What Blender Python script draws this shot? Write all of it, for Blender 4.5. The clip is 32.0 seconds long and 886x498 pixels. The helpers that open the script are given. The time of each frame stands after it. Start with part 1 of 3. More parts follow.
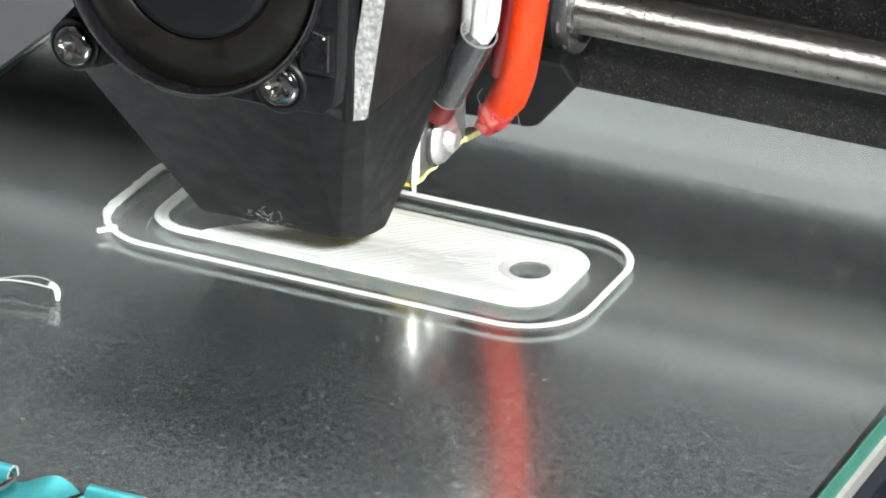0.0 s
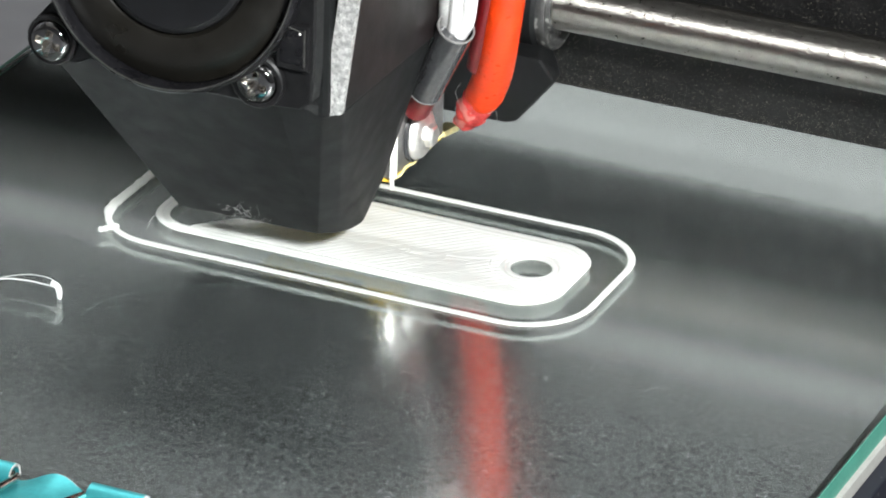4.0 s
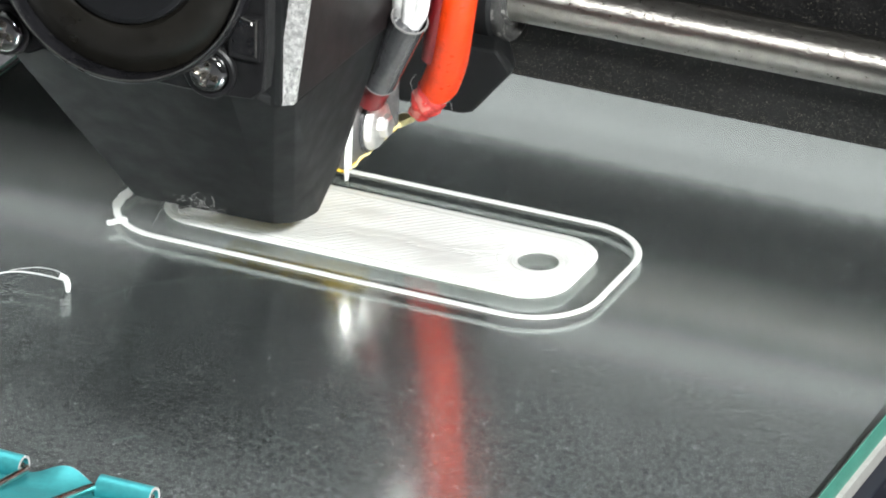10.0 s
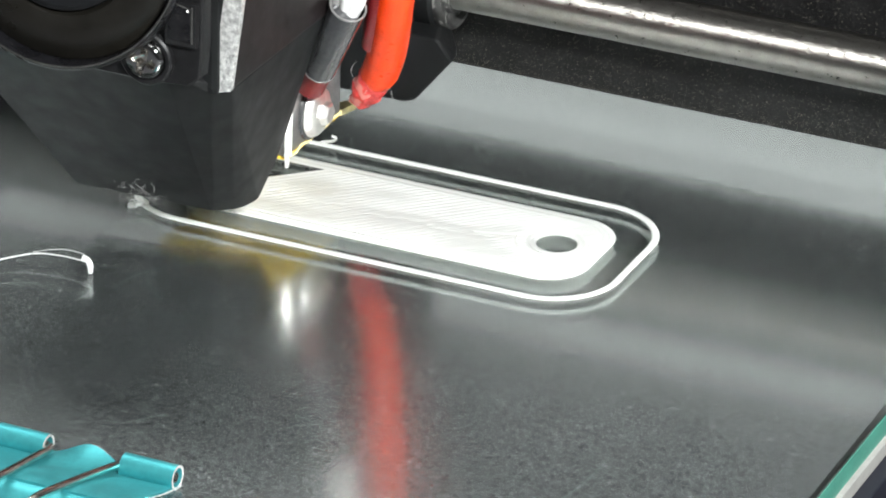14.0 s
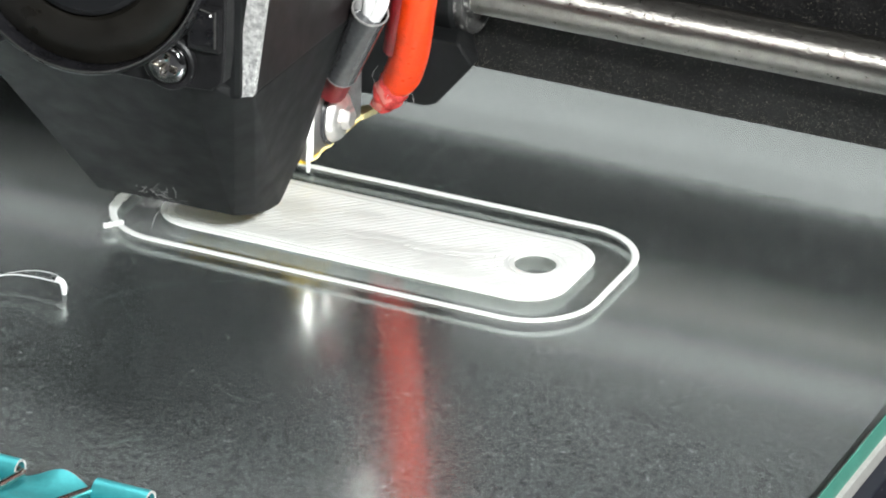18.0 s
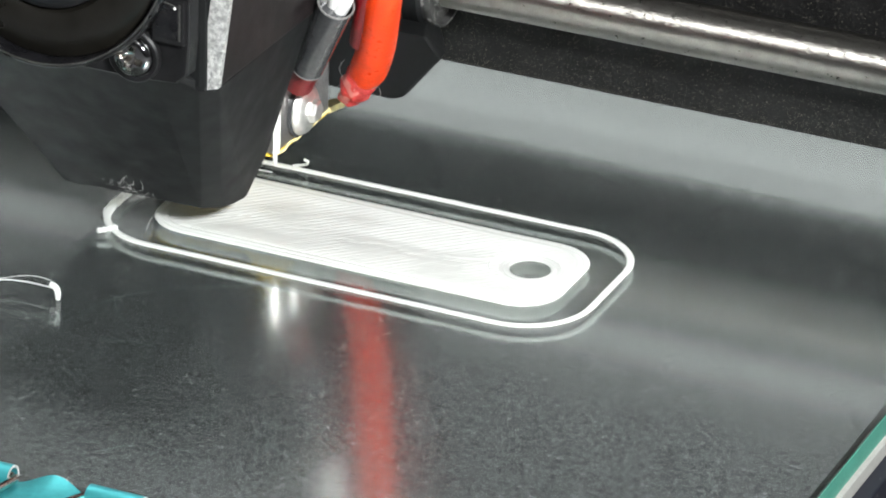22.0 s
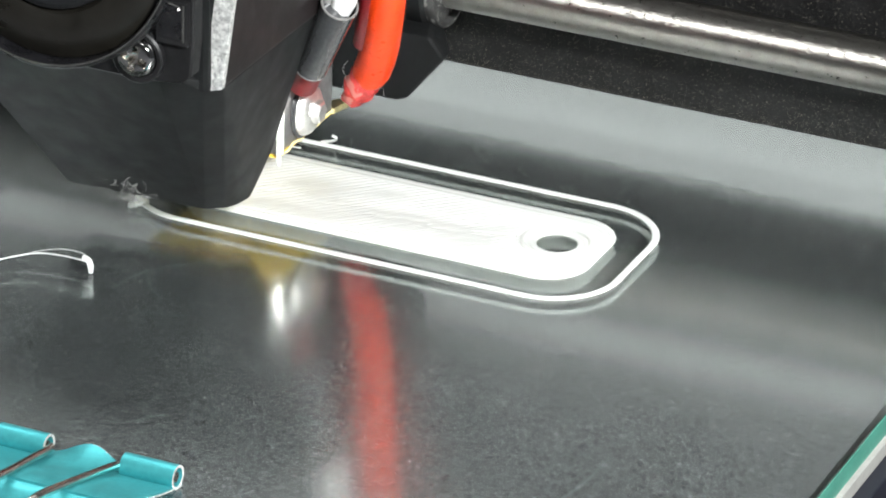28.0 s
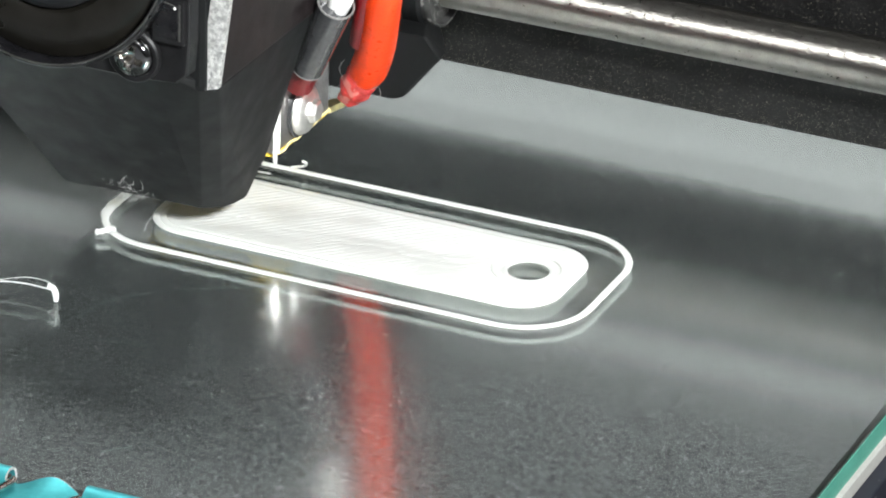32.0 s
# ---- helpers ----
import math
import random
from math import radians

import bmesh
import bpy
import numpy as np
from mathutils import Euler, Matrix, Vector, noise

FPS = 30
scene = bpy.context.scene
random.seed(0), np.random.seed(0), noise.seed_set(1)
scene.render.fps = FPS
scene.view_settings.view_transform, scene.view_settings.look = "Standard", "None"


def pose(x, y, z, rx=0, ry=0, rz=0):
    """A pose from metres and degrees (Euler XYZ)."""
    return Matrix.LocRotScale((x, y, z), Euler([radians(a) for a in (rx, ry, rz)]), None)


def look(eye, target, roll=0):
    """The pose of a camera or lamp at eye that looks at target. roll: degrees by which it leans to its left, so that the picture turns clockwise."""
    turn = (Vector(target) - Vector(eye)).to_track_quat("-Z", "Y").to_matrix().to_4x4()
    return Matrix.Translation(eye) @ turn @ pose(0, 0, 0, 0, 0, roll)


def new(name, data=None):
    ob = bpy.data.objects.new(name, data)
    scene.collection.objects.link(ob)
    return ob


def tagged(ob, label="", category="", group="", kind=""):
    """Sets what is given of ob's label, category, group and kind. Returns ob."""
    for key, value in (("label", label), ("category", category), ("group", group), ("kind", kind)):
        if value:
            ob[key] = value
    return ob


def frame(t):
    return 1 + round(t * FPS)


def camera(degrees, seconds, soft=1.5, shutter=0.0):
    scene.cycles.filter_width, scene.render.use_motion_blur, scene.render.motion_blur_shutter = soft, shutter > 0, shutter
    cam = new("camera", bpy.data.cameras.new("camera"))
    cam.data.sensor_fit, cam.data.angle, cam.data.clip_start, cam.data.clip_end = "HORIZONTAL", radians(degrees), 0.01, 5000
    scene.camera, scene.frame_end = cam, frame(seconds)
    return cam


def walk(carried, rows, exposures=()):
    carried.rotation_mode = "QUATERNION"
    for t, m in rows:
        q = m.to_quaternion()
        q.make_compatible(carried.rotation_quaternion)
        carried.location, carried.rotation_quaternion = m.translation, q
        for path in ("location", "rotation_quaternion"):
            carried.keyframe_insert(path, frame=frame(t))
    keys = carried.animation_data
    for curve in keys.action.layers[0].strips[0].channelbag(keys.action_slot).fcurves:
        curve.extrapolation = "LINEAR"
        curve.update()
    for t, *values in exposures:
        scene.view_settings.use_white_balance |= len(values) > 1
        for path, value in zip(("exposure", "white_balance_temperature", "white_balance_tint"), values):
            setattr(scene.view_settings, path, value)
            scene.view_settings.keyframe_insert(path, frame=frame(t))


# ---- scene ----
cam = camera(10.33, 32.0, soft=2.0)
EYE = Vector((0.26796, -0.5852, 0.308))
AIM = EYE + Vector((-0.3602, 0.8276, -0.4305))
walk(cam, [(0.0, look(EYE, AIM, 1.73)), (32.0, look(EYE, AIM, 1.73))], exposures=[(0.0, 0.0), (13.0, 0.0), (18.0, -0.08), (22.0, -0.12), (23.4, -0.08), (24.0, 0.15), (24.5, 0.4), (25.0, 0.66), (26.0, 0.65), (26.6, 0.5), (28.2, 0.06), (29.0, 0.04), (29.4, 0.15), (30.0, 0.6), (30.5, 0.52), (31.0, 0.33), (32.0, 0.0)])

# ---- light ----
world = bpy.data.worlds.new("room_light")
scene.world = world
world.use_nodes = True
world.node_tree.nodes["Background"].inputs[0].default_value = (0.9, 0.95, 1.0, 1)
world.node_tree.nodes["Background"].inputs[1].default_value = 0.1


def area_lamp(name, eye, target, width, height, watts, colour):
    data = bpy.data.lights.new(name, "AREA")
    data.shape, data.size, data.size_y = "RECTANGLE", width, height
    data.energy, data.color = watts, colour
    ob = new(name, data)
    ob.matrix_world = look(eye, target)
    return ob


# Added unseen lamp, aimed to brighten the back wall that the bed reflects.
area_lamp("wall_wash_fill", (-0.45, 0.5, 1.62), (-0.42, 0.86, 0.5), 1.2, 0.3, 24, (0.985, 1.0, 0.995))
area_lamp("desk_lamp_light", (0.46, -0.44, 0.46), (0, 0, 0), 0.1, 0.1, 15.3, (0.98, 1.0, 1.005))

# ---- materials ----
MM = 0.001


def mat(name, colour, rough=0.5, metal=0.0, spec=0.5, grain=0.0, grain_size=300.0, bump=0.0, bump_size=2000.0, rough_var=0.0, spots=None):
    """A surface whose colour varies at a coarse and a fine scale, with fine relief; sizes are per metre."""
    m = bpy.data.materials.new(name)
    m.use_nodes = True
    nt = m.node_tree
    b = nt.nodes["Principled BSDF"]
    b.inputs["Roughness"].default_value = rough
    b.inputs["Metallic"].default_value = metal
    b.inputs["Specular IOR Level"].default_value = spec
    co = nt.nodes.new("ShaderNodeTexCoord")

    def tex(size, detail=3.0):
        n = nt.nodes.new("ShaderNodeTexNoise")
        n.inputs["Scale"].default_value = size
        n.inputs["Detail"].default_value = detail
        nt.links.new(co.outputs["Object"], n.inputs["Vector"])
        return n.outputs["Fac"]

    def ramp(src, a, c):
        n = nt.nodes.new("ShaderNodeMapRange")
        n.inputs["From Min"].default_value, n.inputs["From Max"].default_value = 0.3, 0.7
        n.inputs["To Min"].default_value, n.inputs["To Max"].default_value = a, c
        nt.links.new(src, n.inputs["Value"])
        return n.outputs["Result"]

    base = nt.nodes.new("ShaderNodeRGB")
    base.outputs[0].default_value = (*colour, 1)
    out = base.outputs[0]
    if grain > 0:
        for size, amount in ((grain_size, grain), (grain_size * 9, grain * 0.7)):
            mul = nt.nodes.new("ShaderNodeVectorMath")
            mul.operation = "SCALE"
            nt.links.new(out, mul.inputs[0])
            nt.links.new(ramp(tex(size), 1 - amount, 1 + amount), mul.inputs["Scale"])
            out = mul.outputs[0]
    if spots:
        size, limit, tone = spots
        n = nt.nodes.new("ShaderNodeMapRange")
        n.inputs["From Min"].default_value, n.inputs["From Max"].default_value = limit, limit + 0.05
        nt.links.new(tex(size, 1.0), n.inputs["Value"])
        mix = nt.nodes.new("ShaderNodeMix")
        mix.data_type = "RGBA"
        nt.links.new(n.outputs["Result"], mix.inputs[0])
        nt.links.new(out, mix.inputs[6])
        mix.inputs[7].default_value = (*tone, 1)
        out = mix.outputs[2]
    nt.links.new(out, b.inputs["Base Color"])
    if rough_var > 0:
        nt.links.new(ramp(tex(grain_size * 2), max(0.02, rough - rough_var), rough + rough_var), b.inputs["Roughness"])
    if bump > 0:
        bp = nt.nodes.new("ShaderNodeBump")
        bp.inputs["Strength"].default_value = bump
        bp.inputs["Distance"].default_value = 0.0002
        nt.links.new(tex(bump_size), bp.inputs["Height"])
        nt.links.new(bp.outputs[0], b.inputs["Normal"])
    return m


PLASTIC = mat("black_plastic", (0.0068, 0.0074, 0.0076), 0.56, spec=0.2, grain=0.12, grain_size=120, bump=0.12, bump_size=3500, rough_var=0.08)
FAN_PLASTIC = mat("fan_plastic", (0.0065, 0.0065, 0.0075), 0.32, spec=0.35, grain=0.35, grain_size=200, bump=0.12, bump_size=1500, rough_var=0.12, spots=(2400, 0.66, (0.022, 0.021, 0.02)))
HUB_DARK = mat("fan_hub_label", (0.0042, 0.0046, 0.0054), 0.55, spec=0.3, grain=0.15, grain_size=300)
PLATE_DARK = mat("brown_black_plate", (0.0105, 0.008, 0.008), 0.42, spec=0.35, grain=0.35, grain_size=90, bump=0.1, rough_var=0.1)
ALU_EDGE = mat("sawn_aluminium_edge", (0.62, 0.62, 0.6), 0.5, 0.6, grain=0.4, grain_size=1500, bump=0.8, bump_size=2600, spots=(2300, 0.64, (0.34, 0.34, 0.33)))
# Reflections painted in: bright chrome for the recess, dark chrome for the face.
CHROME_GLINT = mat("glint_recess", (0.75, 0.72, 0.68), 0.1, 1.0, grain=0.1, grain_size=900)
CHROME = mat("chrome_screw", (0.3, 0.3, 0.295), 0.07, 1.0, grain=0.1, grain_size=800)
BLOCK = mat("heater_aluminium", (0.27, 0.265, 0.26), 0.38, 0.8, grain=0.2, grain_size=400, bump=0.2)
KAPTON_PALE = mat("pale_amber_tape", (0.85, 0.74, 0.36), 0.35, grain=0.2, grain_size=700, bump=0.3, bump_size=1500)
# Paler copy of the block's metal, for its lit corner edge.
CORNER_GLINT = mat("paled_glint_metal", (0.85, 0.84, 0.79), 0.44, 0.9, grain=0.1, grain_size=700)
DOME = mat("satin_screw", (0.84, 0.83, 0.8), 0.43, 1.0, grain=0.1, grain_size=900, bump=0.05)
KAPTON = mat("amber_tape", (0.88, 0.6, 0.07), 0.3, grain=0.25, grain_size=500, bump=0.3, bump_size=900)
BRASS = mat("brass", (0.95, 0.78, 0.42), 0.34, 0.4, grain=0.12, grain_size=900)
SLEEVE = mat("black_shrink_sleeve", (0.042, 0.043, 0.045), 0.12, spec=0.8, grain=0.2, grain_size=160, bump=0.05, bump_size=500, rough_var=0.08)
WIRE = mat("white_wire", (0.85, 0.85, 0.83), 0.35, grain=0.05, grain_size=500)
RED = mat("red_silicone", (0.66, 0.042, 0.003), 0.36, spec=0.3, grain=0.16, grain_size=400, bump=0.25, bump_size=1800, rough_var=0.1)
BEAM = mat("dusty_black_beam", (0.0055, 0.0055, 0.0055), 0.55, spec=0.2, grain=0.4, grain_size=250, bump=0.7, bump_size=1600, spots=(2600, 0.66, (0.04, 0.038, 0.032)))
TEAL = mat("teal_enamel", (0.055, 0.345, 0.37), 0.48, 0.68, grain=0.1, grain_size=170, bump=0.08, bump_size=600, rough_var=0.06)
NICKEL = mat("nickel_wire", (0.6, 0.57, 0.52), 0.18, 1.0, grain=0.15, grain_size=500)
TABLE = mat("grey_table", (0.09, 0.09, 0.097), 0.6, grain=0.1, grain_size=10, bump=0.1)
WALL = mat("painted_wall", (0.78, 0.79, 0.78), 0.8, grain=0.05, grain_size=4, bump=0.1, bump_size=300)
IMPELLER = mat("blurred_fan_ring", (0.0068, 0.0062, 0.0048), 0.36, grain=0.22, grain_size=90, rough_var=0.1)
RIM = mat("pale_rim", (0.3, 0.3, 0.28), 0.5, grain=0.1, grain_size=100, bump=0.1)
BOARD = mat("blue_black_board", (0.005, 0.006, 0.012), 0.5, grain=0.2, grain_size=100, spots=(700, 0.7, (0.1, 0.1, 0.1)))
DUST = mat("white_dust", (0.4, 0.41, 0.41), 0.8, grain=0.15)
SCRATCH = mat("scratched_glass", (0.13, 0.18, 0.165), 0.5, grain=0.3, grain_size=600)
RED_DARK = mat("crimson_rubber", (0.13, 0.004, 0.006), 0.35, grain=0.2, grain_size=300, bump=0.15)
PINK = mat("pale_red_silicone", (0.5, 0.045, 0.04), 0.22, grain=0.4, grain_size=350, bump=0.4, bump_size=900, spots=(420, 0.57, (0.5, 0.14, 0.12)))
SHEATH = mat("grey_sheath", (0.35, 0.35, 0.34), 0.25, grain=0.2, grain_size=300)
SEAL = mat("worn_grey_seal", (0.028, 0.028, 0.027), 0.5, grain=0.4, grain_size=500, bump=0.4, bump_size=900, spots=(900, 0.6, (0.15, 0.15, 0.14)))
# Unseen walls, kept dark to dim the chrome's reflections and the fill light.
WALL_DIM = mat("dim_unseen_wall", (0.24, 0.24, 0.25), 0.9, grain=0.15, grain_size=6, bump=0.2, bump_size=60)
GREY_EDGE = mat("grey_black_edge", (0.036, 0.036, 0.034), 0.35, grain=0.4, grain_size=500, bump=0.2)
FRAME_GREY = mat("grey_black_moulding", (0.008, 0.008, 0.0084), 0.4, spec=0.26, grain=0.3, grain_size=250, bump=0.15, bump_size=1200, rough_var=0.08)
SLEEVE_RIM = mat("pale_sleeve_rim", (0.16, 0.155, 0.15), 0.3, grain=0.2, grain_size=700)
LINT = mat("grey_lint", (0.4, 0.4, 0.385), 0.8, grain=0.1)
BEAM_DUST = mat("beam_dust", (0.13, 0.12, 0.095), 0.9, grain=0.3, grain_size=900)


def filament_white():
    m = mat("white_plastic_bead", (0.84, 0.85, 0.84), 0.42, grain=0.03, grain_size=400, bump=0.12, bump_size=2500)
    nt = m.node_tree
    out = nt.nodes["Material Output"]
    tr = nt.nodes.new("ShaderNodeBsdfTranslucent")
    tr.inputs[0].default_value = (0.93, 0.94, 0.91, 1)
    mix = nt.nodes.new("ShaderNodeMixShader")
    mix.inputs[0].default_value = 0.6
    nt.links.new(nt.nodes["Principled BSDF"].outputs[0], mix.inputs[1])
    nt.links.new(tr.outputs[0], mix.inputs[2])
    nt.links.new(mix.outputs[0], out.inputs[0])
    return m


def clear_glass():
    m = mat("plate_glass", (0.94, 0.975, 0.95), 0.1, spec=0.16, grain_size=450, rough_var=0.04)
    b = m.node_tree.nodes["Principled BSDF"]
    b.inputs["Transmission Weight"].default_value = 1.0
    b.inputs["IOR"].default_value = 1.5
    return m


def green_edge():
    m = mat("green_glass_edge", (0.06, 0.24, 0.18), 0.3, grain=0.15, grain_size=150, bump=0.1)
    return m


def ground_steel():
    """Steel ground round its axis: highlights stretch along the rod."""
    m = mat("steel_rod", (0.37, 0.355, 0.325), 0.36, 1.0, grain=0.12, grain_size=500, bump=0.4, bump_size=2600, rough_var=0.09)
    nt = m.node_tree
    b = nt.nodes["Principled BSDF"]
    tan = nt.nodes.new("ShaderNodeTangent")
    tan.direction_type, tan.axis = "RADIAL", "X"
    nt.links.new(tan.outputs[0], b.inputs["Tangent"])
    b.inputs["Anisotropic"].default_value = 0.97
    b.inputs["Anisotropic Rotation"].default_value = 0.25
    return m


def hazy_metal():
    """Dull bed metal with a soft mirror image, a wide hazy one and a thin film of dust."""
    m = mat("bed_metal", (0.36, 0.373, 0.384), 0.21, 1.0, grain=0.13, grain_size=1200, bump=0.012, bump_size=3000)
    nt = m.node_tree
    b = nt.nodes["Principled BSDF"]
    haze = nt.nodes.new("ShaderNodeBsdfAnisotropic")
    haze.inputs["Roughness"].default_value = 0.3
    nt.links.new(b.inputs["Base Color"].links[0].from_socket, haze.inputs["Color"])
    mix = nt.nodes.new("ShaderNodeMixShader")
    mix.inputs[0].default_value = 0.26
    nt.links.new(b.outputs[0], mix.inputs[1])
    nt.links.new(haze.outputs[0], mix.inputs[2])
    film = nt.nodes.new("ShaderNodeBsdfDiffuse")
    film.inputs["Color"].default_value = (0.27, 0.3, 0.31, 1)
    dusty = nt.nodes.new("ShaderNodeMixShader")
    dusty.inputs[0].default_value = 0.011
    nt.links.new(mix.outputs[0], dusty.inputs[1])
    nt.links.new(film.outputs[0], dusty.inputs[2])
    nt.links.new(dusty.outputs[0], nt.nodes["Material Output"].inputs[0])
    return m


METAL_BED = hazy_metal()
STEEL = ground_steel()
WHITE = filament_white()
GLASS = clear_glass()
GREEN = green_edge()

# ---- mesh helpers, in millimetres ----
BASE = {}


def thing(name, base, label, category, group="", kind=""):
    ob = tagged(new(name), label, category, group, kind)
    ob.location = Vector(base) * MM
    BASE[ob.name] = Vector(base)
    return ob


def part(name, bm, material, parent=None, label="", smooth=True, base=None):
    """Links a bmesh, given in world millimetres, as one mesh under a thing or a part."""
    origin = BASE[parent.name] if parent else Vector(base or (0, 0, 0))
    bmesh.ops.recalc_face_normals(bm, faces=bm.faces)
    if smooth:
        for e in bm.edges:
            if len(e.link_faces) == 2:
                a0, a1 = sorted(f.calc_area() for f in e.link_faces)
                e.smooth = e.calc_face_angle(0) < radians(33) and a1 < 7 * a0
    for v in bm.verts:
        v.co = (v.co - origin) * MM
    me = bpy.data.meshes.new(name)
    bm.to_mesh(me)
    bm.free()
    me.materials.append(material)
    if smooth:
        me.shade_smooth()
    ob = new(name, me)
    if parent:
        ob.parent = parent
        BASE[ob.name] = origin
    else:
        ob.location = origin * MM
        BASE[ob.name] = origin
    if label:
        tagged(ob, label)
    return ob


def bevel(bm, width, segments=2, angle=30):
    edges = [e for e in bm.edges if len(e.link_faces) == 2 and e.calc_face_angle(0) > radians(angle)]
    bmesh.ops.bevel(bm, geom=edges, offset=width, segments=segments, affect="EDGES", profile=0.6)
    return bm


def box(x0, x1, y0, y1, z0, z1, r=0.0, bm=None):
    b = bmesh.new()
    vs = [b.verts.new((x, y, z)) for x in (x0, x1) for y in (y0, y1) for z in (z0, z1)]
    for f in ((0, 1, 3, 2), (4, 6, 7, 5), (0, 4, 5, 1), (2, 3, 7, 6), (0, 2, 6, 4), (1, 5, 7, 3)):
        b.faces.new([vs[i] for i in f])
    bmesh.ops.recalc_face_normals(b, faces=b.faces)
    if r > 0:
        bevel(b, r)
    if bm is None:
        return b
    return join(bm, b)


def join(bm, other):
    remap = {v: bm.verts.new(v.co) for v in other.verts}
    for f in other.faces:
        bm.faces.new([remap[v] for v in f.verts])
    other.free()
    return bm


def hull(points, r=0.0):
    b = bmesh.new()
    for p in points:
        b.verts.new(p)
    bmesh.ops.convex_hull(b, input=b.verts)
    bmesh.ops.dissolve_limit(b, angle_limit=radians(2), verts=b.verts, edges=b.edges)
    if r > 0:
        bevel(b, r, angle=12)
    return b


def axes_for(d):
    d = Vector(d).normalized()
    a = d.cross(Vector((0, 0, 1)) if abs(d.z) < 0.9 else Vector((1, 0, 0))).normalized()
    return a, d.cross(a).normalized(), d


def lathe(centre, axis, profile, n=48, bm=None, closed=False):
    """profile: (along, radius) pairs round the axis through centre."""
    bm = bm or bmesh.new()
    a, b, d = axes_for(axis)
    c = Vector(centre)
    rings = []
    for s, r in profile:
        if r <= 1e-6:
            rings.append([bm.verts.new(c + d * s)] * n)
        else:
            rings.append([bm.verts.new(c + d * s + (a * math.cos(2 * math.pi * k / n) + b * math.sin(2 * math.pi * k / n)) * r) for k in range(n)])
    pairs = list(zip(rings, rings[1:])) + ([(rings[-1], rings[0])] if closed else [])
    for r0, r1 in pairs:
        for k in range(n):
            q = []
            for v in (r0[k], r0[(k + 1) % n], r1[(k + 1) % n], r1[k]):
                if v not in q:
                    q.append(v)
            if len(q) > 2:
                bm.faces.new(q)
    return bm


def smooth_path(pts, per=8):
    pts = [Vector(p) for p in pts]
    out = []
    for i in range(len(pts) - 1):
        p0, p1, p2, p3 = pts[max(i - 1, 0)], pts[i], pts[i + 1], pts[min(i + 2, len(pts) - 1)]
        for k in range(per):
            t = k / per
            out.append(0.5 * (2 * p1 + (p2 - p0) * t + (2 * p0 - 5 * p1 + 4 * p2 - p3) * t * t + (3 * p1 - p0 - 3 * p2 + p3) * t ** 3))
    out.append(pts[-1])
    return out


def sweep(path, radius, n=16, loop=False, flat=1.0, bm=None, radii=None):
    """A tube along a path; flat squeezes it in z."""
    bm = bm or bmesh.new()
    path = [Vector(p) for p in path]
    rings = []
    m = len(path)
    side = None
    for i, p in enumerate(path):
        d = (path[(i + 1) % m] - path[i - 1]) if loop else (path[min(i + 1, m - 1)] - path[max(i - 1, 0)])
        d.normalize()
        if side is None:
            side = axes_for(d)[0]
        side = (side - d * side.dot(d)).normalized()
        up = d.cross(side)
        r = radii[i] if radii else radius
        ring = []
        for k in range(n):
            o = side * math.cos(2 * math.pi * k / n) * r + up * math.sin(2 * math.pi * k / n) * r
            ring.append(bm.verts.new(p + Vector((o.x, o.y, o.z * flat))))
        rings.append(ring)
    for r0, r1 in list(zip(rings, rings[1:])) + ([(rings[-1], rings[0])] if loop else []):
        for k in range(n):
            bm.faces.new((r0[k], r0[(k + 1) % n], r1[(k + 1) % n], r1[k]))
    if not loop:
        bm.faces.new(rings[0][::-1])
        bm.faces.new(rings[-1])
    return bm


def rounded_rect(x0, x1, y0, y1, r, n=10):
    pts = []
    for cx, cy, a0 in ((x1 - r, y1 - r, 0), (x0 + r, y1 - r, 90), (x0 + r, y0 + r, 180), (x1 - r, y0 + r, 270)):
        for k in range(n + 1):
            a = radians(a0 + 90 * k / n)
            pts.append((cx + r * math.cos(a), cy + r * math.sin(a)))
    return pts


# ---- the room ----
def setting(name, bm, material, label):
    return tagged(part(name, bm, material, None, label, smooth=False), kind="structure")


setting("floor", box(-1400, 1400, -1500, 900, -120, -70), TABLE, "grey matt tabletop under the printer")
setting("wall_north", box(-1400, 1400, 900, 960, -120, 1700), WALL, "pale grey painted wall")
setting("wall_south", box(-1400, 1400, -1560, -1500, -120, 1700), WALL_DIM, "unseen dark grey wall, toned to dim reflections")
setting("wall_west", box(-1460, -1400, -1560, 960, -120, 1700), WALL_DIM, "unseen dark grey wall, toned to dim reflections")
setting("wall_east", box(1400, 1460, -1560, 960, -120, 1700), WALL_DIM, "unseen dark grey wall, toned to dim reflections")
setting("ceiling", box(-1460, 1460, -1560, 960, 1700, 1760), WALL, "pale grey painted ceiling")


def specks(count, place, size, rng, flat=0.5):
    """Many small uneven chips in one mesh; place() gives centre and three axes."""
    verts, faces = [], []
    for _ in range(count):
        c, a, b, n = place()
        r = size[0] + (size[1] - size[0]) * rng.random() ** 2.8
        stretch = rng.choice((1.0, 1.0, 1.4, 2.6))
        k0 = len(verts)
        for k in range(5):
            t = 2 * math.pi * k / 5 + rng.uniform(-0.4, 0.4)
            verts.append((c + a * math.cos(t) * r * stretch + b * math.sin(t) * r / stretch)[:])
        verts.append((c + n * r * flat)[:])
        faces.append(tuple(range(k0 + 4, k0 - 1, -1)))
        faces += [(k0 + k, k0 + (k + 1) % 5, k0 + 5) for k in range(5)]
    bm = bmesh.new()
    vs = [bm.verts.new(v) for v in verts]
    for f in faces:
        bm.faces.new([vs[i] for i in f])
    return bm


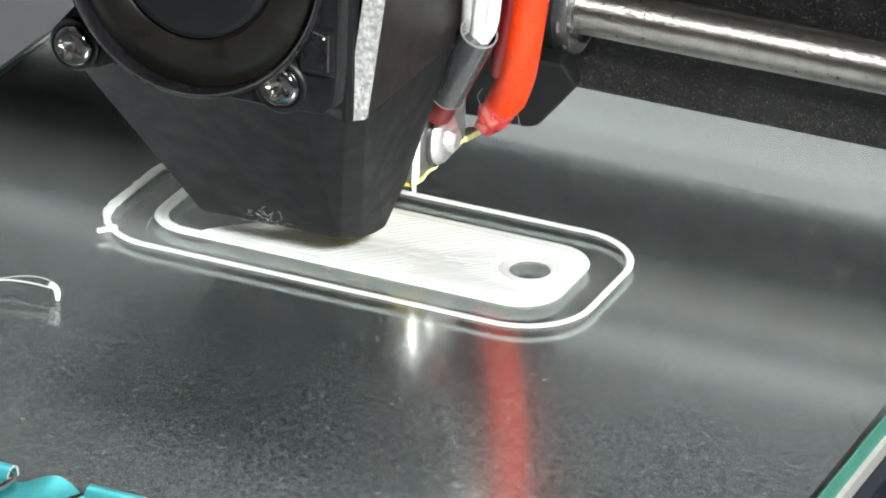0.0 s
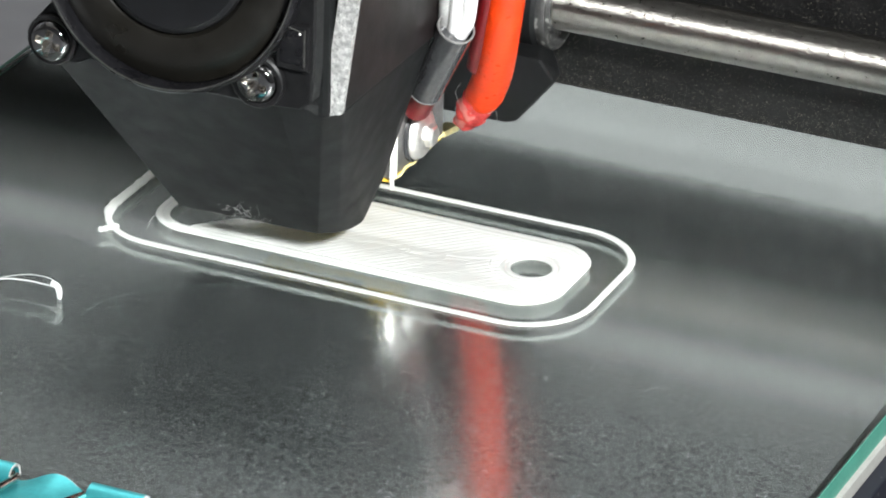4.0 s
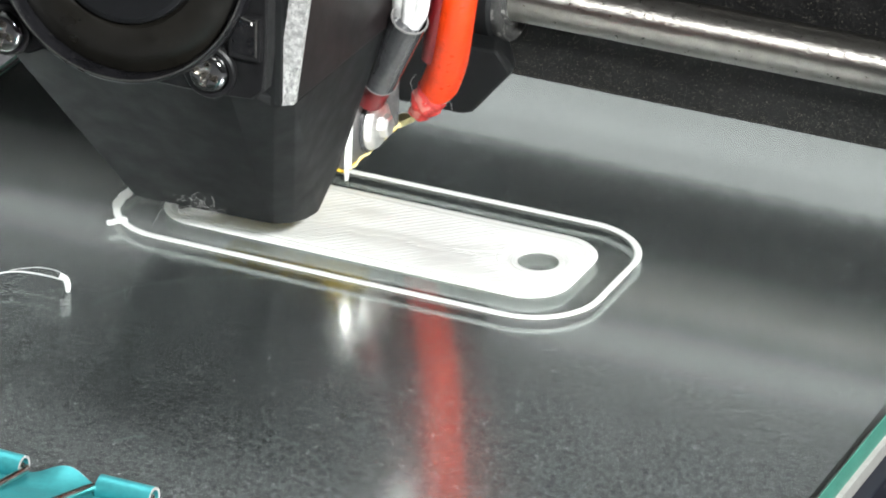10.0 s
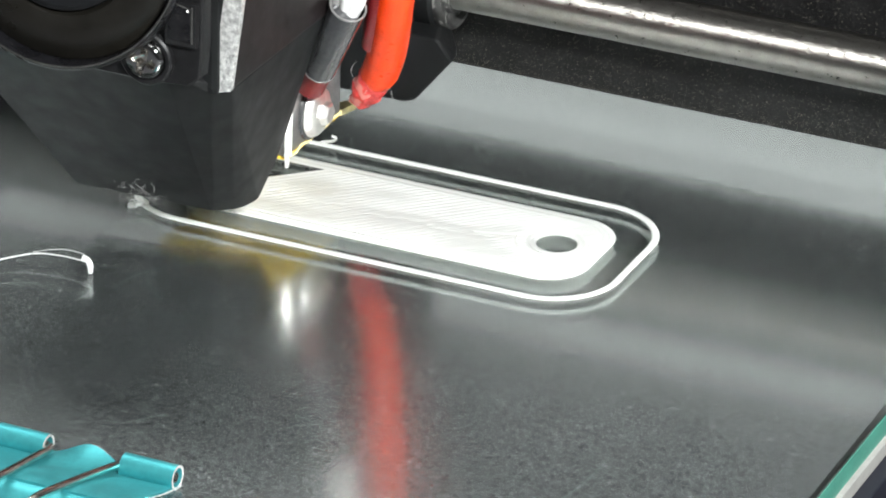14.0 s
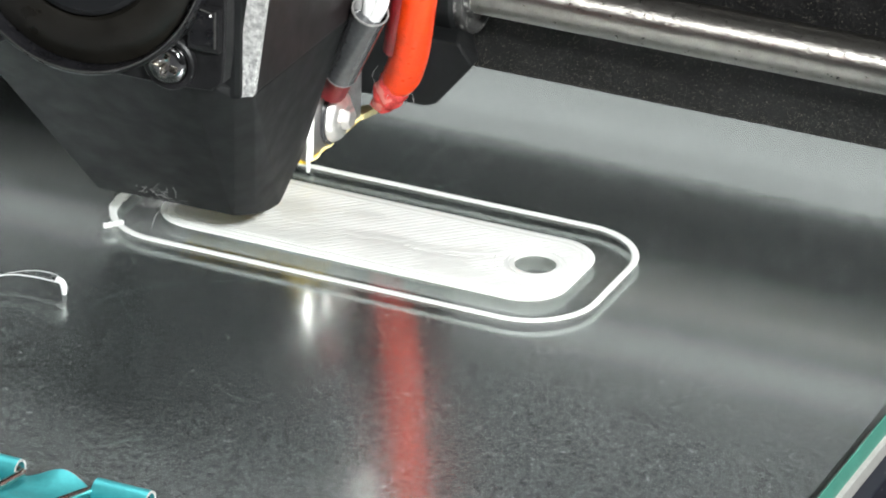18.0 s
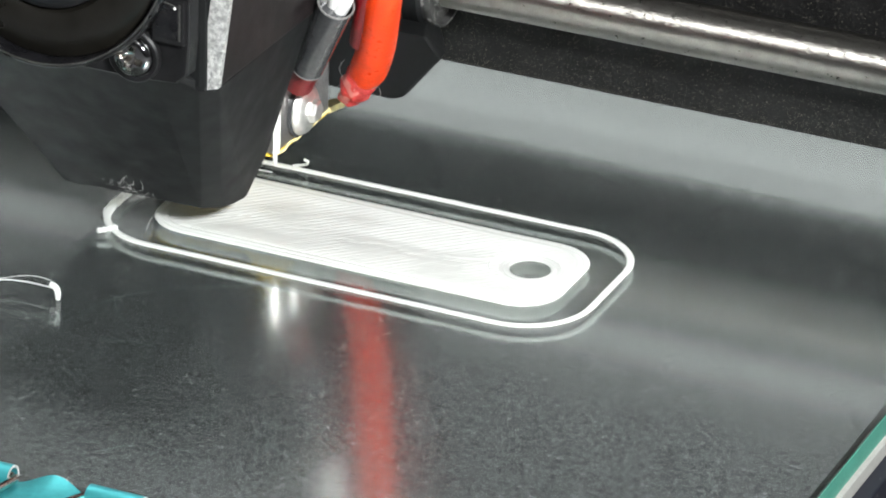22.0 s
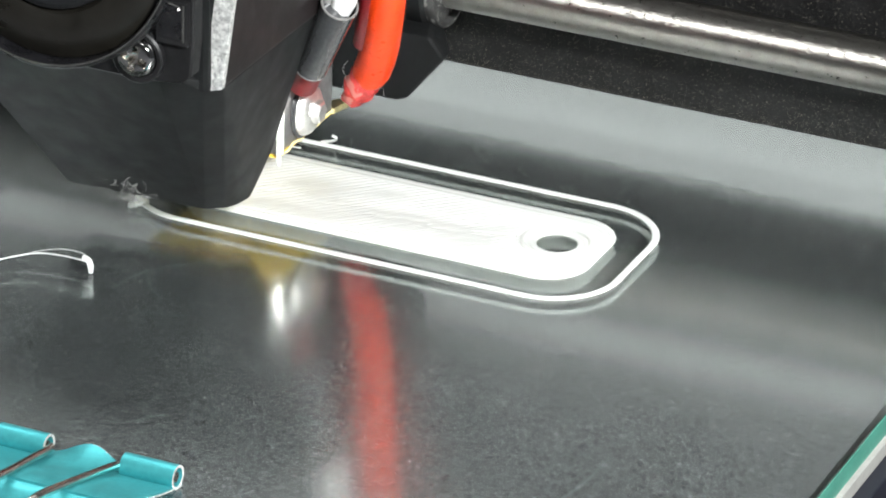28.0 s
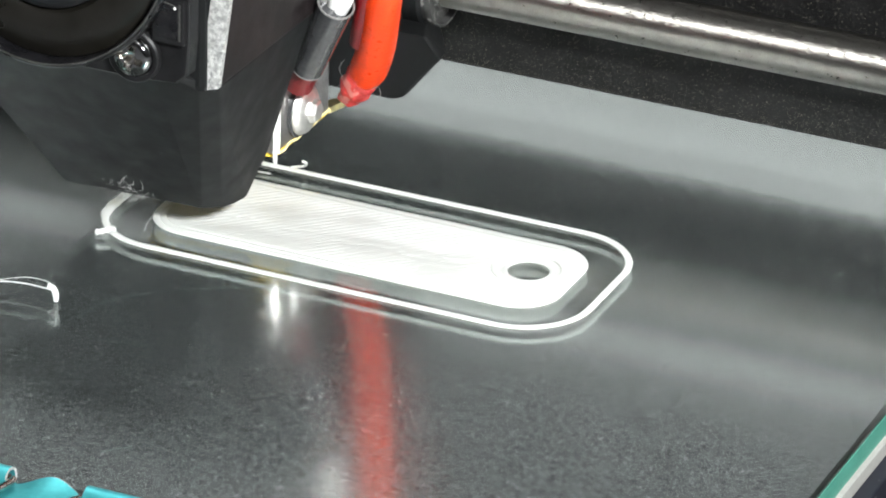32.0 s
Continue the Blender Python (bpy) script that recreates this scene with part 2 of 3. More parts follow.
# ---- the gantry ----
beam = thing("gantry_beam", (0, 62, 5), "black dusty metal beam of the printer's gantry", "beam")
part("lower_bar", box(-142.2, 150.2, 57.5, 59.4, 6.0, 33, 0.4), BEAM, beam)
# Seen only at its foot; the height beyond view is added to darken reflections.
part("upper_bar", box(-142.2, 150.2, 60, 66, 43, 150, 0.5), BEAM, beam)
for x in (-150, 158):
    part("end_block", box(x - 8, x + 8, 46, 72, 3, 152, 1.0), PLASTIC, beam)
rng = random.Random(3)


def on_beam():
    a = rng.uniform(0, 6.28)
    z = 6.4 + 26.0 * rng.random() ** 1.7
    return Vector((rng.uniform(-40, 75), 57.48, z)), Vector((math.cos(a), 0, math.sin(a))), Vector((-math.sin(a), 0, math.cos(a))), Vector((0, -1, 0))


tagged(part("dust", specks(7500, on_beam, (0.02, 0.075), rng), BEAM_DUST, beam, "pale grey dust flecks"), kind="stuff")


def guide_rod(name, z, label):
    ob = thing(name, (0, 52, z), label, "rod")
    prof = [(0, 0), (0, 3.7), (0.4, 4.1), (299.6, 4.1), (300, 3.7), (300, 0)]
    part("rod_body", lathe((-146, 52, z), (1, 0, 0), prof, 48), STEEL, ob)
    return ob


rod = guide_rod("smooth_rod", 22, "polished steel guide rod with smeared grease streaks")

# Unseen black posts, added to darken the bed's reflection.
for x in (-150, 158):
    post = thing("added_dark_post", (x, 84, -70), "unseen black post added to darken the bed's reflection", "upright", "uprights of the printer frame")
    part("post", box(x - 16, x + 16, 74, 94, -70, 420, 1.0), BEAM, post)
    part("foot", box(x - 22, x + 22, 60, 108, -70, -58, 1.0), PLASTIC, post)

# ---- the bed ----
GX0, GX1, GY0, GY1 = -78.5, 85.8, -98, 96
bed = thing("heated_bed", (0, 0, -10), "grey metal heated bed plate under the glass", "heated bed")
part("bed_plate", box(GX0 + 0.2, GX1 - 1.6, GY0 + 0.4, GY1, -5.9, -2.34, 0.1), METAL_BED, bed)
part("rim", box(GX1 - 0.3, GX1 + 0.7, GY0, GY1, -5.93, -3.7, 0.15), RIM, bed, "pale grey rim strip")
part("rim", box(GX0 - 0.7, GX0 + 0.3, GY0, GY1, -5.93, -3.7, 0.15), RIM, bed, "pale grey rim strip")
part("heater_board", box(GX0 - 0.2, GX1 + 3, GY0 - 1, GY1 + 2, -10, -5.95, 0.3), BOARD, bed, "dark blue-black heater board")
carriage = thing("bed_carriage", (0, 0, -31), "dark metal carriage under the heated bed", "carriage")
part("carriage_plate", box(GX0 + 2, GX1 + 12, GY0 + 8, GY1 - 8, -31, -27, 0.5), BOARD, carriage)
for x in (GX0 + 5, GX1 - 5):
    for y in (GY0 + 14, GY1 - 14):
        part("spacer", lathe((x, y, -27), (0, 0, 1), [(0, 0), (0, 3), (16.9, 3), (16.9, 0)], 16), NICKEL, carriage)
        part("levelling_knob", lathe((x, y, -37), (0, 0, 1), [(0, 0), (0, 8), (1, 9), (5, 9), (6, 8), (6, 0)], 20), PLASTIC, carriage)

glass = thing("glass_plate", (0, 0, -3.4), "clear glass build plate with green edges", "glass plate")
pane = part("pane", box(GX0, GX1, GY0, GY1, -2.28, 0, 0.12), GLASS, glass)
pane.visible_shadow = False
part("glass_edge", box(GX1 + 0.01, GX1 + 0.15, GY0, GY1, -3.3, -0.1), GREEN, glass, "green ground glass edge", smooth=False)
part("glass_edge", box(GX0 - 0.6, GX0 - 0.01, GY0, GY1, -3.3, -0.02), GREEN, glass, "green ground glass edge", smooth=False)
part("glass_edge", box(GX0, GX1, GY0 - 0.15, GY0 - 0.01, -3.3, -0.1), GREEN, glass, "green ground glass edge", smooth=False)

rng2 = random.Random(8)


def on_glass():
    a = rng2.uniform(0, 6.28)
    c = Vector((rng2.uniform(-70, 84), rng2.uniform(-95, 60), 0.012))
    return c, Vector((math.cos(a), math.sin(a), 0)), Vector((-math.sin(a), math.cos(a), 0)), Vector((0, 0, 1))


dust = tagged(part("dust", specks(9000, on_glass, (0.035, 0.14), rng2), DUST, None, "fine white dust specks on the glass", base=(0, 0, 0)), category="dust", kind="stuff")
bm = specks(90, on_glass, (0.05, 0.11), rng2)
for _ in range(60):
    c = on_glass()[0]
    a, bend = rng2.uniform(0, 6.28), rng2.uniform(-1.0, 1.0)
    n, step = 6, rng2.uniform(0.06, 0.2)
    pts = []
    for k in range(n):
        pts.append(c + Vector((0, 0, 0.03)))
        a += bend / n
        c = c + Vector((math.cos(a), math.sin(a), 0)) * step
    sweep(pts, rng2.uniform(0.012, 0.024), 4, bm=bm)
fibres = tagged(part("dust_fibres", bm, DUST, None, "short pale fibres and chips on the glass", base=(0, 0, 0)), category="dust", kind="stuff")
bm = bmesh.new()
for pts, r in (
    ([(-26.3, -37.0), (-25.0, -30.5), (-19.0, -23.5), (-8.8, -16.8)], 0.05),
    ([(-25, -29), (-22.5, -33), (-18.5, -37)], 0.035),
    ([(55.0, -69.1), (56.5, -61), (56.9, -52.8)], 0.05),
    ([(0.8, 23.6), (3.4, 28.6), (6.6, 33.1)], 0.04),
    ([(14, -60), (20, -62), (25, -66)], 0.03),
    ([(-20.5, -42), (-14, -40.5), (-12, -41)], 0.04),
    ([(-4.5, -71.4), (-2.6, -69.0), (-1.2, -68.4)], 0.06),
    ([(60, -22), (66, -20), (71, -17)], 0.025),
):
    sweep(smooth_path([(x, y, 0.02) for x, y in pts], 6), r * 0.6, 4, flat=0.4, bm=bm)
marks = tagged(part("scratches", bm, SCRATCH, None, "faint greenish scratches in the glass surface", base=(0, 0, 0)), category="scratches", kind="stuff")

# the loop round the tag
skirt = thing("skirt_loop", (0, 5, 0), "thin white plastic outline loop on the glass", "plastic loop")
loop = rounded_rect(-39.2, 37.2, -12.2, 21.7, 10.5, 14)
fine = []
for (x0, y0), (x1, y1) in zip(loop, loop[1:] + loop[:1]):
    m = max(1, int(math.hypot(x1 - x0, y1 - y0) / 1.2))
    fine += [(x0 + (x1 - x0) * k / m, y0 + (y1 - y0) * k / m) for k in range(m)]
radii = []
for x, y in fine:
    wob = noise.noise(Vector((x * 0.6, y * 0.6, 0)))
    lump = 0.26 if x < -34 and y > -6 else 0.0
    radii.append(0.56 + 0.05 * wob + lump * (1 + 1.1 * noise.noise(Vector((y * 0.9, 3, 1)))))
part("bead", sweep([(x, y, 0.25) for x, y in fine], 0.4, 10, True, 0.4, radii=radii), WHITE, skirt)
part("end_blob", sweep(smooth_path([(-37.0, -11.6, 0.35), (-36.2, -11.0, 0.42), (-35.4, -10.0, 0.5), (-34.7, -9.4, 0.42)], 5), 0.55, 10, radii=[0.25] + [0.42 + 0.1 * math.sin(k * 1.9) for k in range(14)] + [0.15]), WHITE, skirt)
part("curl", sweep(smooth_path([(-21.5, 22.2, 0.4), (-19.6, 22.3, 0.9), (-18.9, 21.9, 1.7), (-19.5, 21.7, 2.0)], 6), 0.22, 8), WHITE, skirt)
part("strand", sweep(smooth_path([(-37.5, 13.0, 0.3), (-33, 16, 0.5), (-28.5, 17.8, 0.5), (-23.3, 18.7, 0.35)], 6), 0.1, 6), WHITE, skirt)
part("strand", sweep(smooth_path([(-37.4, 24.1, 0.2), (-33.5, 21.5, 0.9), (-31.1, 19.2, 0.8), (-25.1, 16.6, 0.4)], 6), 0.06, 6), WHITE, skirt)
part("strand", sweep(smooth_path([(-31, -7.5, 0.2), (-31.4, -5.5, 0.8), (-31.0, -3.5, 1.2)], 6), 0.03, 6), WHITE, skirt)

# the tag: wall beads, beads round the hole, and slanting fill beads
HX, HY = 24.5, 5.9
TX0, TX1, TY0, TY1, TR_ = -32.9, 32.0, -6.35, 15.9, 6.8
tag = thing("printed_tag", (0, 4, 0), "white half-filled printed plastic tag with a round hole", "printed tag")
for inset in (0.53, 1.55):
    o = rounded_rect(TX0 + inset, TX1 - inset, TY0 + inset, TY1 - inset, TR_ - inset, 14)
    part("wall_bead", sweep([(x, y, 0.225) for x, y in o], 0.53, 14, True, 0.41), WHITE, tag)
for r in (3.45, 4.25):
    o = [(HX + r * math.cos(a * math.pi / 32), HY + r * math.sin(a * math.pi / 32), 0.205 + 0.02 * (r < 3.6)) for a in range(64)]
    part("hole_bead", sweep(o, 0.42, 12, True, 0.47), WHITE, tag)


def in_fill(x, y):
    i = 2.05
    x0, x1, y0, y1, r = TX0 + i, TX1 - i, TY0 + i, TY1 - i, TR_ - i
    if not (x0 <= x <= x1 and y0 <= y <= y1) or math.hypot(x - HX, y - HY) < 4.55:
        return False
    cx, cy = min(max(x, x0 + r), x1 - r), min(max(y, y0 + r), y1 - r)
    return math.hypot(x - cx, y - cy) <= r + 1e-6


def fill_beads(d0, d1, step=0.7):
    """Beads along x = y + d for d between the two, each an arched strip."""
    bm = bmesh.new()
    d = d0
    i = 0
    while d > d1:
        runs, y, on = [], TY0, None
        while y <= TY1:
            if in_fill(y + d, y):
                on = y if on is None else on
            elif on is not None:
                runs.append((on, y))
                on = None
            y += 0.06
        for ya, yb in runs:
            if yb - ya < 0.3:
                continue
            lift = 0.03 * noise.noise(Vector((d * 0.31, 0, 4)))
            n = max(2, int((yb - ya) / 0.5))
            rows = []
            for k in range(n + 1):
                yy = ya + (yb - ya) * k / n
                w = 0.198 + 0.014 * noise.noise(Vector((d, yy * 0.5, 1)))
                h = 0.435 + lift + 0.02 * noise.noise(Vector((d * 0.8, yy * 0.35, 9)))
                patch = min(1.0, max(0.0, 0.45 + 1.3 * noise.noise(Vector(((yy + d) * 0.11, yy * 0.2, 6))) + 0.05 * (yy - 4)))
                e = 1 - 0.05 - 0.2 * patch
                h *= 0.78 + 0.22 * min(1.0, (yy - ya) / 0.5, (yb - yy) / 0.5)
                h += (0.05 if i % 2 else -0.03) * patch
                lap = 2.6 + 0.5 * math.sin((yy + d) * 0.55) + 0.9 * noise.noise(Vector(((yy + d) * 0.3, 2, 2)))
                if -22 < yy + d < 17:
                    h -= 0.14 * math.exp(-((yy - lap) / 0.28) ** 2) * max(0.0, 0.55 + 1.6 * noise.noise(Vector(((yy + d) * 0.22, 7, 7))))
                s = w * 0.7071
                c = Vector((yy + d, yy, 0))
                rows.append([bm.verts.new(c + Vector((-u * s, u * s, z))) for u, z in ((-1.24, 0.05), (-1.2, h * e), (-0.4, h), (0.4, h), (1.2, h * e), (1.24, 0.05))])
            for r0, r1 in zip(rows, rows[1:]):
                for a in range(5):
                    bm.faces.new((r0[a], r0[a + 1], r1[a + 1], r1[a]))
                bm.faces.new((r0[5], r0[0], r1[0], r1[5]))
            bm.faces.new(rows[0][::-1])
            bm.faces.new(rows[-1])
        d -= step
        i += 1
    return bm


for pts in (
    [(12, 3.9), (15, 4.6), (18.5, 6.2), (21.5, 9.0)],
    [(HX - 5.9, HY + 2.0), (HX - 6.3, HY), (HX - 5.6, HY - 2.4), (HX - 4.4, HY - 3.9)],
    [(HX + 1.6, HY - 7.2), (HX + 2.2, HY - 5.6), (HX + 2.3, HY - 4.9)],
    [(HX + 4.4, HY - 2.6), (HX + 5.2, HY - 1.2), (HX + 5.0, HY + 0.4)],
    [(HX - 0.8, HY - 6.2), (HX + 0.4, HY - 7.0), (HX + 1.2, HY - 6.8)],
):
    part("drag_mark", sweep(smooth_path([(x, y, 0.42) for x, y in pts], 5), 0.11, 7), WHITE, tag, "raised smear in the white surface")
tagged(part("fill", fill_beads(38.4, -19.0), WHITE, tag, "slanting white fill beads"), kind="stuff")
FILL = []
d = -19.2
while d > -43:
    bm = fill_beads(d, d - 1.35)
    if len(bm.verts):
        ob = tagged(part("fill_bead", bm, WHITE, None, "slanting white fill beads laid into the tag", base=(d - 0.7 + 4, 4, 0)), category="plastic bead", group="beads filling the tag")
        FILL.append((ob, d + 19.2 - 0.7))
    else:
        bm.free()
    d -= 1.4

o = [(HX + 5.05 * math.cos(a * math.pi / 32), HY + 5.05 * math.sin(a * math.pi / 32), 0.56) for a in range(64)]
RING = tagged(part("ring_bead", sweep(o, 0.36, 10, True, 0.7), WHITE, None, "white ring bead laid round the tag's hole", base=(HX, HY, 0)), category="plastic bead", group="beads filling the tag")

string = thing("filament_scrap", (-32, -34, 0), "thin curled white filament scrap on the glass", "filament scrap")
part("strand", sweep(smooth_path([(-47.5, -41, 0.5), (-41, -35.2, 1.5), (-37, -33.9, 1.7), (-33.2, -33.9, 1.75), (-32.0, -33.9, 1.6)]), 0.085, 8), WHITE, string)
part("strand", sweep(smooth_path([(-40.5, -34.6, 1.7), (-37, -32.9, 2.2), (-33.6, -32.8, 2.3), (-32.0, -33.6, 2.0)]), 0.04, 8), WHITE, string)
part("tip", sweep(smooth_path([(-32.9, -33.6, 2.1), (-31.9, -33.8, 1.9), (-31.4, -34.0, 1.0), (-31.4, -34.1, 0.15)], 5), 0.4, 10, radii=[0.2] + [0.45] * 10 + [0.38, 0.36, 0.36, 0.35, 0.3]), WHITE, string)

# ---- the binder clip ----
CX0, CX1, CY = -17.2, 9.4, -86.4
clip = thing("binder_clip", (-4, -94, -14), "teal metal binder clip gripping the glass edge", "binder clip")


def sheet(grid, thick):
    """A thin bent sheet over a grid of points, with thickness along the surface's normal."""
    bm = bmesh.new()
    top = [[bm.verts.new(p) for p in row] for row in grid]
    for r0, r1 in zip(top, top[1:]):
        for k in range(len(r0) - 1):
            bm.faces.new((r0[k], r0[k + 1], r1[k + 1], r1[k]))
    bmesh.ops.recalc_face_normals(bm, faces=bm.faces)
    bmesh.ops.solidify(bm, geom=bm.faces[:], thickness=thick)
    return bm


def plate_z(u):
    return 0.25 + 3.7 * (0.62 * u * u * (3 - 2 * u) + 0.38 * u)


def jaw(sign):
    """The plate falls from the spine to the glass edge, with a raised tongue between the rolls."""
    mid = 0.0 if sign > 0 else -10.2
    grid = []
    for k in range(55):
        x = CX0 + (CX1 - CX0) * k / 54
        w = min(1.0, max(0.0, 1 - abs(x + 4.2) / 5.75))
        w = w * w * (3 - 2 * w)
        row = []
        for i in range(29):
            u = i / 28
            y = CY + 1.1 - 15.0 * u
            z = plate_z(u)
            up = 1.9 * w * max(0.0, 1 - u / 0.42) ** 1.6
            row.append((x, y + 0.9 * w * max(0.0, 1 - u / 0.2), mid + sign * (z + up)))
        grid.append(row)
    return sheet(grid, 0.35)


part("upper_jaw", jaw(1), TEAL, clip)
part("lower_jaw", jaw(-1), TEAL, clip)
lip = []
for k in range(19):
    x = -9.6 + 10.8 * k / 18
    w = 1 - abs(x + 4.2) / 5.75
    w = w * w * (3 - 2 * w)
    lip.append((x, CY + 1.1 + 0.9 * w + 0.05, 0.25 + 1.9 * w + 0.1))
part("cut_edge", sweep(lip, 0.17, 7), ALU_EDGE, clip, "bare metal cut edge")
part("cut_edge", sweep([(CX1 + 0.02, CY + 1.1 - 15.0 * i / 20, plate_z(i / 20) - 0.1) for i in range(21)], 0.1, 7), ALU_EDGE, clip, "bare metal cut edge")
spine = []
for k in range(21):
    a = math.pi * (0.5 - k / 20)
    spine.append((CY - 13.9 - 5.2 * math.cos(a), -5.1 + 9.05 * math.sin(a)))
part("spine", sheet([[(x, y, z) for y, z in spine] for x in (CX0, -10, -4, 2, CX1)], 0.35), TEAL, clip)
for x0, x1 in ((CX0, -9.9), (1.5, CX1)):
    for sign, z in ((1, 1.75), (-1, -11.95)):
        roll = lathe((x0, CY, z), (1, 0, 0), [(0, 1.35), (0, 1.7), (x1 - x0, 1.7), (x1 - x0, 1.35)], 28, closed=True)
        r = part("roll", roll, TEAL, clip)
        rim = lathe((x1, CY, z), (1, 0, 0), [(0.0, 1.34), (0.03, 1.34), (0.03, 1.71), (0.0, 1.71)], 28, closed=True)
        part("cut_edge", rim, ALU_EDGE, r, "bare metal cut edge")
    part("wire_end", lathe((x0 + 0.3, CY, 1.75), (1, 0, 0), [(0, 0), (0, 0.75), (x1 - x0 - 0.5, 0.75), (x1 - x0 - 0.5, 0)], 14), NICKEL, clip)
handle = smooth_path([(-9.6, CY, 1.75), (-9.0, CY - 3, 2.5), (-8.4, CY - 11, 4.35), (-7.8, CY - 20.8, 6.4), (-7.5, CY - 23.2, 5.4), (-7.3, CY - 24.0, 3.2), (-7.0, CY - 23.6, -3.0), (-5.9, CY - 23.8, -5.6), (-4.1, CY - 23.8, -6.4), (-2.3, CY - 23.8, -5.6), (-1.2, CY - 23.6, -3.0), (-0.9, CY - 24.0, 3.2), (-0.7, CY - 23.2, 5.4), (-0.4, CY - 20.8, 6.4), (0.2, CY - 11, 4.35), (0.8, CY - 3, 2.5), (1.4, CY, 1.75)], 6)
part("handle", sweep(handle, 0.62, 12), NICKEL, clip, "bent nickel wire handle")
low = [Vector((p.x, CY + (p.y - CY) * 0.9, -10.5 - max(p.z, 0.5) * 0.9)) for p in handle]
part("handle", sweep(low, 0.62, 12), NICKEL, clip, "bent nickel wire handle")

# ---- the print head ----
head = thing("print_head", (-6.9, 12.3, 0.6), "black printer head with fan, duct, hot end and wires", "print head")
part("duct", hull([(-28.9, -34.2, 38.6), (6, -33.9, 38.8), (-28.9, -20, 38.6), (-27.74, -30, 33.21), (-21.49, -8.52, 5.67), (0.2, -7.1, 5.3), (10.75, -29, 34.6), (2.2, -4.4, 4.8), (2.9, -1.6, 4.4), (13.0, -27, 34.9), (3.6, 0.9, 4.6), (5.2, 4.2, 10.6), (6.9, 3.0, 18), (9.0, 4.5, 24), (13.2, -4, 35.2), (13.2, 2, 35.4), (-27.7, 0, 33.2), (-21.4, -2, 5.3), (-21.4, 4, 10)], 0.25), PLASTIC, head, smooth=False)
FC = Vector((-8.7, -38, 58.6))
FAN_AXIS = (0, 0.99, -0.14)
part("ring_edge", lathe(FC, FAN_AXIS, [(-0.06, 19.2), (-0.1, 19.3), (-0.06, 19.42), (0.1, 19.42), (0.1, 19.2)], 96, closed=True), GREY_EDGE, head, "thin grey edge of the fan ring")
fan = part("fan_frame", lathe(FC, FAN_AXIS, [(0.4, 18.95), (0, 19.15), (0, 19.55), (0.5, 19.9), (9, 19.9), (9, 18.8), (3, 18.8)], 96, closed=True), FAN_PLASTIC, head)
part("impeller", lathe(FC, FAN_AXIS, [(2.6, 11.6), (1.5, 12.4), (1.1, 13.6), (1.2, 15.6), (1.8, 17.4), (2.6, 18.7), (9, 18.7), (9, 0)], 96), IMPELLER, head)
hub = part("hub", lathe(FC, FAN_AXIS, [(1.0, 0), (1.0, 10.9), (1.25, 11.45), (2.0, 11.7), (8, 11.7)], 80), HUB_DARK, head)
part("hub_edge", lathe(FC, FAN_AXIS, [(1.15, 11.4), (1.25, 11.62), (1.6, 11.78), (2.2, 11.82), (2.2, 11.5)], 80, closed=True), FRAME_GREY, hub, "rounded glossy hub edge")
part("hub_boss", lathe(FC, FAN_AXIS, [(0.55, 0), (0.6, 0.9), (0.95, 1.2), (0.95, 1.5), (0.6, 1.7), (0.55, 2.1), (0.8, 2.3), (1.1, 2.3)], 32), FAN_PLASTIC, hub)
part("boss_face", lathe(FC, FAN_AXIS, [(0.5, 0), (0.54, 0.8), (0.6, 0.9)], 24), GREY_EDGE, hub, "pale middle of the hub")
bm = bmesh.new()
rows = []
for k in range(41):
    a = radians(-88 + 170 * k / 40)
    c, sn = math.cos(a), math.sin(a)
    ix, iz = FC.x + 19.6 * c, FC.z + 19.6 * sn
    far = min((13.0 - FC.x) / c if c > 0.01 else 99, (38.1 - FC.z) / sn if sn < -0.01 else 99, (80 - FC.z) / sn if sn > 0.01 else 99)
    corner = math.exp(-((math.degrees(a) + 43.7) / 7) ** 2) * 0.7
    far = max(19.75, far - corner)
    ox, oz = FC.x + far * c, FC.z + far * sn
    rows.append([bm.verts.new((px, py, pz)) for px, py, pz in ((ix, -33.8, iz), (ix, -36.4, iz), (ox - 0.3 * c, -36.4, oz - 0.3 * sn), (ox, -36.1, oz), (ox, -33.8, oz))])
for r0, r1 in zip(rows, rows[1:]):
    for k in range(5):
        bm.faces.new((r0[k], r0[(k + 1) % 5], r1[(k + 1) % 5], r1[k]))
bm.faces.new(rows[0])
bm.faces.new(rows[-1][::-1])
part("fan_plate", bm, FRAME_GREY, head)
part("fan_back", box(-22, 12, -29.5, -8, 34.5, 80, 1.0), PLASTIC, head)
part("fan_web", hull([(x, y, z) for y in (-36.5, -30) for x, z in ((-30.2, 40.8), (-30.0, 43.8), (-27.5, 46.2), (-25.6, 49), (-24.6, 47.4), (-20.4, 42.6), (-19.5, 40.4), (-23.5, 38.4), (-28.5, 38.5))], 0.6), FAN_PLASTIC, head)
tab = part("tab", box(7.6, 12.5, -37.3, -35.4, 44.6, 51.2, 0.3), FRAME_GREY, head)
# Raised dark plate; its tone stands in for the shade inside a recess.
part("recess", box(8.3, 11.7, -37.45, -37.2, 45.6, 50.6, 0.1), FAN_PLASTIC, tab, "dark glossy raised plate in place of a shaded recess")
part("recess_edge", box(11.75, 12.0, -37.55, -37.2, 45.4, 50.8, 0.08), GREY_EDGE, tab, "thin pale edge line")
part("recess_edge", sweep(smooth_path([(7.9, -37.4, 50.6), (9.4, -37.5, 50.9), (11.6, -37.4, 50.4)], 5), 0.12, 7), GREY_EDGE, tab, "thin pale edge line")
